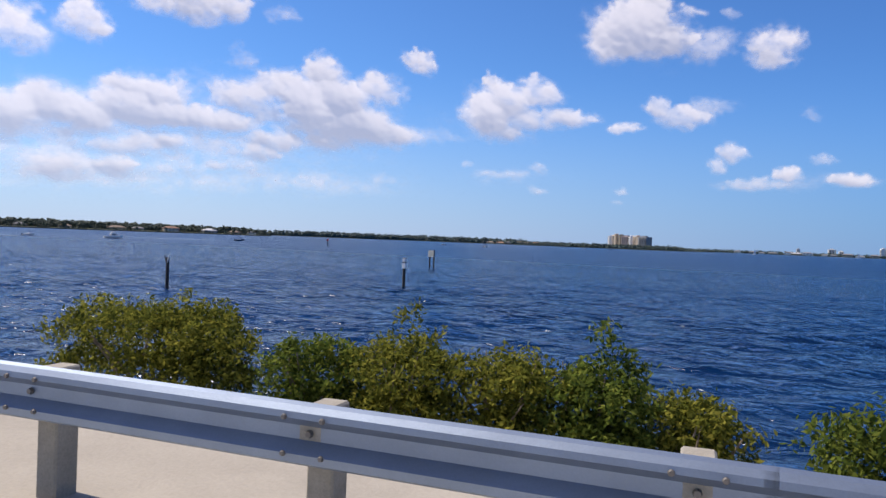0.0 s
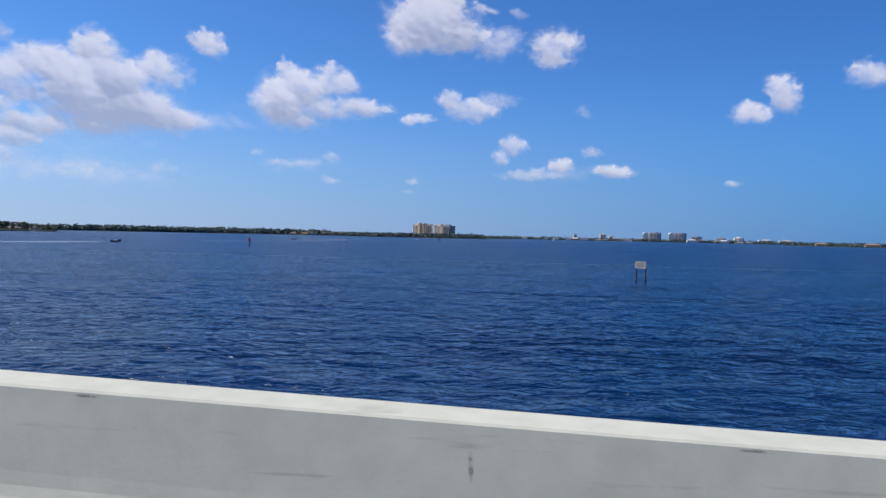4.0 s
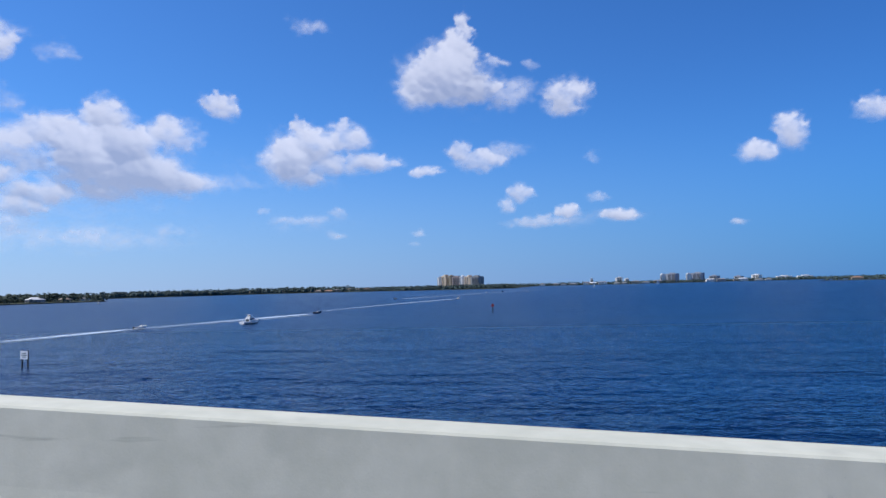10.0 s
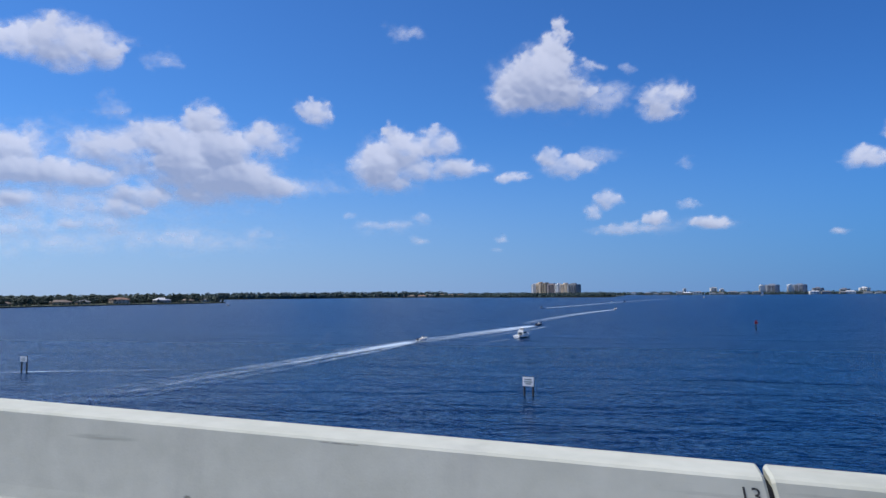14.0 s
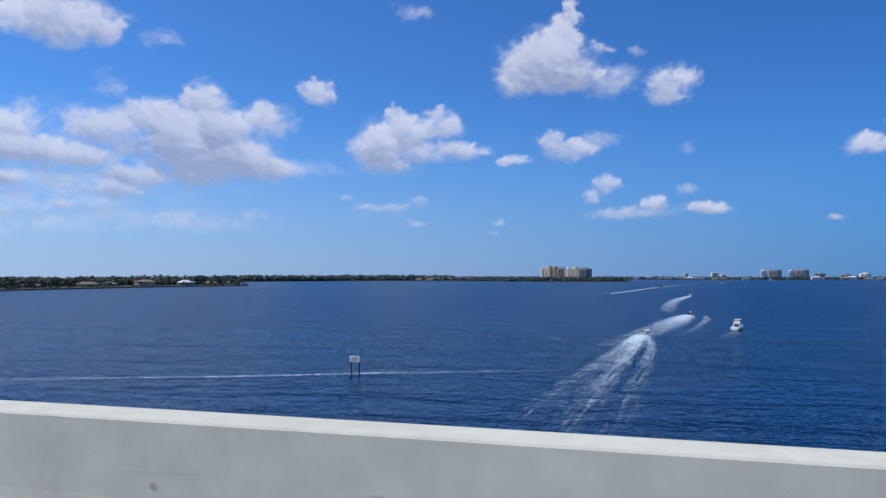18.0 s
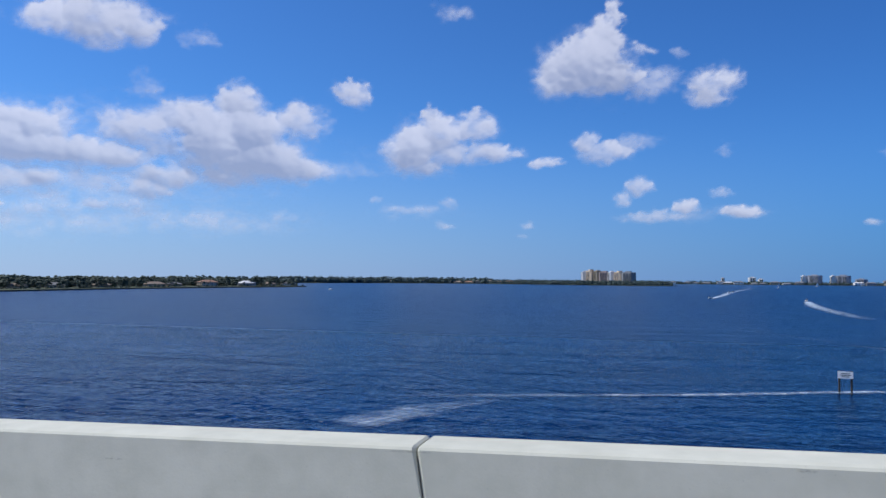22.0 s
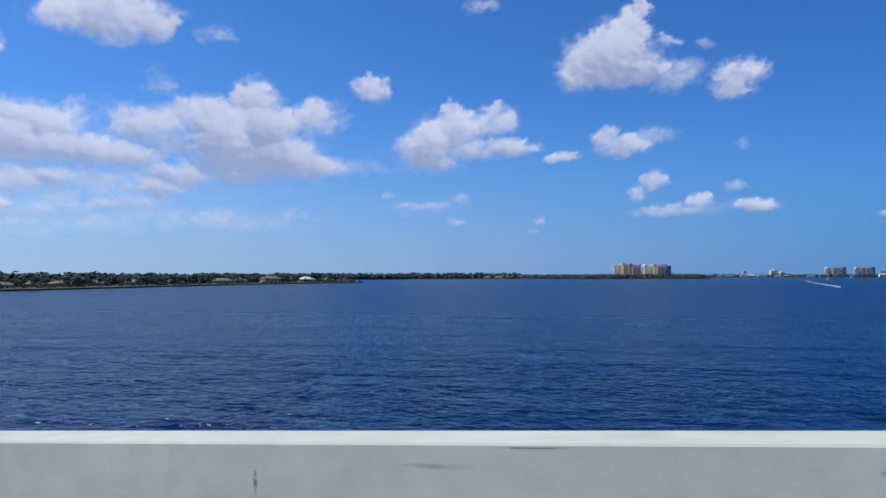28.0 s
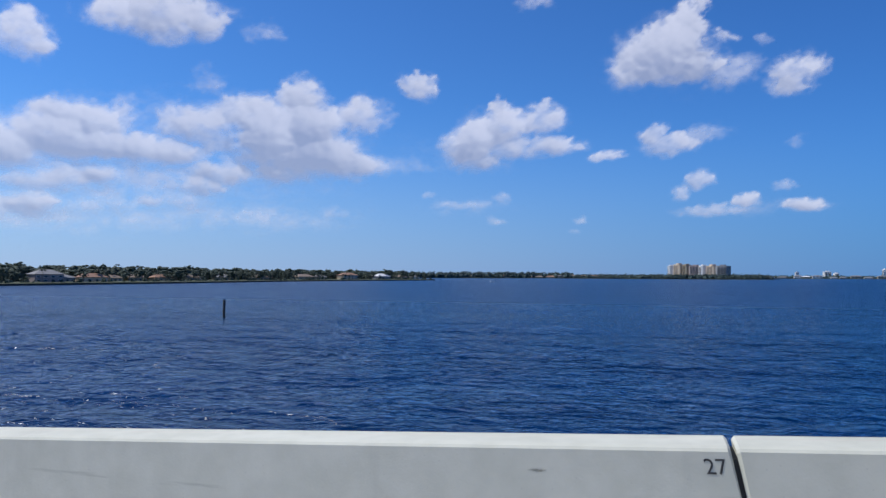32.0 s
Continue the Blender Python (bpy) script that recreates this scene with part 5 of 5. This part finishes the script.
for k in range(290):
    y = 140 + 945 * (k + tr.random()) / 290
    i = tr.choice((0, 0, 1, 1, 2, 2, 3, 4))
    m = pose(shore_x(y) - tr.uniform(12, 52), y, 1.5, 0, 0, tr.uniform(0, 360))
    if k < 5:
        kinds[k].matrix_world = m
    else:
        copy_thing(kinds[i], m)

# ======== clouds ========
# bearing and height of each heap as seen from mid bridge, half width, half height (degrees), body
BANK_A = [(-56.8, 7.6, 2.72, 1.7, 0.85), (-56.7, 13.3, 2.45, 1.92, 0.7), (-55.5, 4.2, 3.14, 1.03, 0.45), (-54.4, 8.2, 2.49, 1.58, 0.8), (-52.2, 7.9, 2.22, 1.37, 0.75), (-51.9, 14.6, 1.65, 1.41, 0.85), (-50.1, 4.5, 1.33, 0.79, 0.7), (-50, 8.8, 2.66, 1.34, 0.9), (-49.5, 5.9, 2.88, 0.72, 0.55), (-49.3, 10.2, 1.8, 1.06, 0.85), (-47.4, 4.4, 1.33, 0.59, 0.4), (-47.1, 9.8, 2.02, 1.02, 0.9), (-47, 8.3, 3.03, 1.1, 0.9), (-46.7, 16.9, 1.9, 1.2, 0.9), (-46.3, 6.3, 1.23, 0.56, 0.7), (-45.7, 10.7, 0.76, 0.73, 0.4), (-44.9, 4.5, 1.19, 0.53, 0.4)]
BANK_B = [(-44.4, 8.3, 2.12, 1.13, 0.75), (-43.9, 17, 2.69, 1.62, 0.95), (-43.2, 5, 1.01, 0.46, 0.5), (-42.5, 8.3, 1.95, 1.01, 0.75), (-42.5, 10.3, 1.19, 1.08, 0.6), (-41.8, 5.1, 2.47, 0.63, 0.35), (-41.3, 16.8, 1.3, 1.4, 0.8), (-40.9, 17.5, 1.67, 0.56, 0.35), (-40.6, 10.2, 2.1, 1.33, 0.7), (-40.2, 13.2, 1.17, 0.85, 0.4), (-40, 6.1, 2.03, 0.72, 0.6), (-38.5, 11.2, 1.72, 1.11, 0.6), (-38.4, 7.1, 2.23, 0.88, 0.6), (-37.3, 16.7, 1.3, 0.69, 0.45), (-36.9, 11.8, 1.3, 0.96, 0.7), (-35.9, 9.5, 2.17, 2.11, 0.9), (-34.4, 12.5, 1.51, 1.29, 0.8)]
BANK_C = [(-34.3, 7.3, 2.36, 0.83, 0.7), (-33.5, 10.4, 2.63, 1.64, 0.9), (-32.1, 8.4, 3.15, 1.5, 0.9), (-30.3, 4.6, 0.9, 0.47, 0.45), (-30.2, 11.3, 1.99, 1.33, 0.75), (-29.4, 7.9, 2.32, 0.93, 0.7), (-27.4, 7.8, 1.69, 0.6, 0.45), (-26.3, 13.6, 1.37, 1, 0.75), (-24.8, 8.1, 2.58, 0.6, 0.3), (-23.5, 5.9, 0.6, 0.35, 0.3), (-21.3, 10.1, 1.93, 1.98, 0.95), (-20.9, 5.2, 2.18, 0.39, 0.45), (-20.8, 8.6, 2.1, 0.95, 0.8), (-20.3, 12.4, 0.44, 0.85, 0.7), (-19.6, 10.8, 1.94, 1.64, 0.85), (-19.4, 19.5, 1.6, 0.65, 0.35), (-18.5, 9.2, 2.82, 0.95, 0.6)]
BANK_D = [(-18.1, 4.1, 0.79, 0.35, 0.5), (-18, 5.7, 0.66, 0.57, 0.45), (-17.1, 11.4, 2.13, 1.2, 0.75), (-15.5, 9.5, 2.57, 0.87, 0.7), (-12, 3.3, 0.53, 0.26, 0.3), (-11.7, 4.1, 0.57, 0.31, 0.5), (-10.7, 8.8, 1.32, 0.56, 0.7), (-10.6, 15.1, 2.04, 1.68, 0.85), (-8.9, 16.1, 3.35, 2.32, 1), (-8.1, 10.4, 1.05, 0.94, 0.7), (-7.6, 17.9, 1.41, 1.63, 0.85), (-7.1, 14.9, 2.79, 1.5, 0.9), (-6.9, 19.6, 0.57, 1.04, 0.85), (-6.6, 9.5, 2.08, 0.86, 0.65), (-4.9, 16.9, 0.87, 0.57, 0.6), (-4.8, 6, 0.73, 0.6, 0.6), (-4.2, 10.2, 1.71, 0.77, 0.42)]
BANK_E = [(-3.7, 14.5, 1.88, 1.24, 0.5), (-3.6, 6.9, 1.19, 0.82, 0.75), (-2.4, 4.7, 2.77, 0.47, 0.55), (-2.3, 16.7, 0.59, 0.57, 0.35), (-0.1, 5.4, 0.99, 0.55, 0.8), (0.2, 14.1, 1.8, 1.5, 0.75), (0.6, 13.0, 1.6, 0.8, 0.72), (1.6, 14.5, 1.14, 0.97, 0.6), (2.1, 9.3, 0.69, 0.62, 0.35), (2.4, 6.3, 1.09, 0.5, 0.55), (3.9, 4.9, 1.58, 0.54, 0.85), (12.3, 4.1, 0.77, 0.27, 0.5), (13.7, 8.8, 1.5, 0.73, 0.75), (16.1, 10.1, 1.04, 1.33, 0.85), (21.5, 11, 1.4, 1, 0.7), (26, 15, 2.5, 1.4, 0.7)]
# thin veils low over the horizon
VEILS = [(-36.0, 4.0, 8.0, 1.0, .30), (-53.0, 4.6, 10.0, 1.8, .58), (-48.0, 6.8, 14.0, 3.4, .46), (-38.0, 9.0, 8.0, 2.8, .55), (-20.0, 8.8, 5.5, 1.3, .22), (-8.0, 15.0, 5.0, 2.4, .16), (1.0, 4.9, 5.0, 0.7, .2), (-20.0, 5.0, 4.0, .8, .2)]


def grain(x, y, seed, octaves=4, gain=0.55):
    """Smooth noise in several octaves, about -1 to 1."""
    table = np.random.default_rng(seed).uniform(-1, 1, (128, 128))
    total, amp, norm = 0.0, 1.0, 0.0
    for k in range(octaves):
        fx, fy = x * 2 ** k + 17.3 * k, y * 2 ** k + 5.1 * k
        ix, iy = np.floor(fx).astype(int), np.floor(fy).astype(int)
        u, v = fx - ix, fy - iy
        u, v = u * u * (3 - 2 * u), v * v * (3 - 2 * v)
        a, b = table[ix % 128, iy % 128], table[(ix + 1) % 128, iy % 128]
        c, d = table[ix % 128, (iy + 1) % 128], table[(ix + 1) % 128, (iy + 1) % 128]
        total, norm = total + amp * (a + (b - a) * u + (c - a) * v + (a - b - c + d) * u * v), norm + amp
        amp *= gain
    return total / norm * 1.6


def heaps(banks, seed):
    """Each bank with the smaller domes that boil up along its upper rim."""
    rng = random.Random(seed)
    for a, e, w, h, body in banks:
        yield a, e, w, h, body
        if body > 0.5:
            size = math.sqrt(w * h)
            for k in range(int(5 + 3 * size)):
                t = rng.uniform(-0.3, math.pi + 0.3)
                q, r = rng.uniform(0.5, 0.86), size * rng.uniform(0.16, 0.4)
                yield a + math.cos(t) * w * q, e + math.sin(t) * h * q, r * 1.15, r * 0.95, body * rng.uniform(0.75, 1.0)


def cloud_layer(banks, veils, bearings, heights, seed):
    """Cloud heaps that stand on a level layer, which bends down to the horizon far off."""
    eye = np.array((-236.0, -17.0, 14.5))
    az, el = np.linspace(*bearings), np.linspace(*heights)
    A, L = np.meshgrid(az, el)
    size = np.clip(0.3 + L / 14, 0.4, 1.3)
    wa = A + size * (0.42 * grain(A / 2.1, L / 1.6, seed) + 0.22 * grain(A / 0.55, L / 0.42, seed + 1))
    wl = L + size * (0.26 * grain(A / 2.3, L / 1.7, seed + 2) + 0.17 * grain(A / 0.6, L / 0.45, seed + 3))
    dens, dome = np.zeros_like(A), np.zeros_like(A)
    for a, e, w, h, body in heaps(banks, seed):
        fat = 1.2 if a < -27 else 1.08
        w, h = w * fat, h * fat
        j0, j1 = np.searchsorted(az, (a - w * 1.4 - 1, a + w * 1.4 + 1))
        i0, i1 = np.searchsorted(el, (e - h * 1.4 - 1, e + h * 1.4 + 1))
        if j1 - j0 < 2 or i1 - i0 < 2:
            continue
        at = np.s_[i0:i1, j0:j1]
        dv = wl[at] - e
        q = ((wa[at] - a) / w) ** 2 + (dv / np.where(dv < 0, h * 0.85, h)) ** 2
        k = np.clip((1.8 - q) / 1.7, 0, 1)
        own = body * k ** 1.9
        dens[at] = np.maximum(dens[at], own) + 0.16 * np.minimum(dens[at], own)
        dome[at] = np.maximum(dome[at], np.clip(1.5 - q, 0, 1.5) ** 1.2 * min(w, h) * (0.35 + 0.65 * body))
    wisp = grain(A / 3.2, L / 1.1, seed + 5)
    for a, e, w, h, body in veils:
        thin = body * np.exp(-((A - a) / w) ** 2 - ((L - e) / h) ** 2) * np.clip(0.9 + 0.5 * wisp, 0, 2)
        dens = np.maximum(dens, thin) + 0.35 * np.minimum(dens, thin)
    dens = np.clip(dens + 0.24 * grain(A / 1.3, L / 0.9, seed + 6, 5) * np.clip(dens * 2.5, 0, 1), 0, 1)
    dome = dome + 0.10 * size * grain(A / 0.8, L / 0.6, seed + 7) * np.clip(dome * 3, 0, 1)
    for k in range(3):
        dome[1:-1, 1:-1] = (dome[:-2, 1:-1] + dome[2:, 1:-1] + dome[1:-1, :-2] + dome[1:-1, 2:]) / 4
    a, e = np.radians(A), np.radians(L)
    base = np.radians(np.interp(L, [0, 12, 27, 40, 72], [0, 12, 18, 40, 72]))
    way = np.stack([np.sin(a) * np.cos(e), np.cos(a) * np.cos(e), np.sin(e)], -1)
    # painted shading: cloud density summed from above and the sun's side, plus slope
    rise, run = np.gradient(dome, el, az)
    shading, crossed, step = np.zeros_like(A), np.zeros(len(az)), el[1] - el[0]
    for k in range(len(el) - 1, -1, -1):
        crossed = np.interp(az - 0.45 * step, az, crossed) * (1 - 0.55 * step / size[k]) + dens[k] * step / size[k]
        shading[k] = crossed
    shading = np.clip(0.46 * shading + 0.19 * np.tanh(1.3 * rise) + 0.12 * np.tanh(1.3 * run) + 0.06, 0, 1)
    top = np.interp(A, [-46, -20], [870, 640])
    fall = (top - 230) / 750
    r = ((top / np.tan(base)) ** -6 + ((top + fall * 4000) / (np.tan(base) + fall)) ** -6) ** (-1 / 6) / np.cos(e)
    P = eye + way * r[..., None]
    n, rows = len(az), len(el)
    i = np.arange(rows - 1)[:, None] * n + np.arange(n - 1)[None]
    F = np.stack([i, i + 1, i + n + 1, i + n], -1).reshape(-1, 4)
    flat = dens.ravel()
    F = F[flat[F].max(1) > 0.012]
    used, F = np.unique(F, return_inverse=True)
    F = F.reshape(-1, 4)
    me = bpy.data.meshes.new("cloud_layer")
    me.from_pydata(P.reshape(-1, 3)[used].tolist(), [], F.tolist())
    me.attributes.new("bank_body", "FLOAT", "POINT").data.foreach_set("value", flat[used].astype(np.float32))
    me.attributes.new("painted_shading", "FLOAT", "POINT").data.foreach_set("value", shading.ravel()[used].astype(np.float32))
    uv = me.uv_layers.new(name="sky_uv")
    idx = used[F.ravel()]
    uv.data.foreach_set("uv", np.stack([A.ravel()[idx], L.ravel()[idx] * 1.25], -1).astype(np.float32).ravel())
    me.materials.append(CLOUD)
    me.shade_smooth()
    return new("backdrop", me)


tagged(cloud_layer(BANK_A + BANK_B + BANK_C + BANK_D + BANK_E, VEILS, (-68, 36, 1240), (1.2, 27, 308), 3), "scattered white fair-weather clouds with painted grey bases in a blue sky", "clouds", kind="structure")
# the same sky goes on behind the road: unseen clouds, added for whiter fill
cr = random.Random(77)
fill_clouds = []
for k in range(90):
    e = 3 + 62 * cr.random() ** 1.2
    grow = 1.6 + e / 7
    if e > 30 and k % 2:
        continue
    fill_clouds.append((cr.uniform(44, 252 if e < 30 else 205), e, grow * cr.uniform(0.9, 2.0) / math.cos(math.radians(e)), grow * cr.uniform(0.5, 0.9), cr.uniform(0.7, 1.0)))
tagged(cloud_layer(fill_clouds, [], (36, 262, 420), (1.2, 72, 150), 9), "scattered white fair-weather clouds behind the road, unseen, added for fill light", "clouds", kind="structure")
# unseen small dense cloud, added between sun and bridge to shade its far end
puffs, pr = [], random.Random(29)
shade_at = on_line(555.5, -4, 0) + to_sun * (330 / to_sun.z)
for k in range(70):
    u, v = pr.uniform(-1, 1), pr.uniform(-1, 1)
    puffs.append((shade_at.x + u * 15.0, shade_at.y + v * 42, shade_at.z + pr.uniform(-4, 8), pr.uniform(4.5, 6), pr.uniform(6, 10), pr.uniform(3, 6)))
tagged(new("cloud", clumps("cloud", puffs, SHADING_CLOUD, 2, 29, 0.12)), "small dense white cloud, unseen, added to shade the bridge", "clouds", kind="stuff")
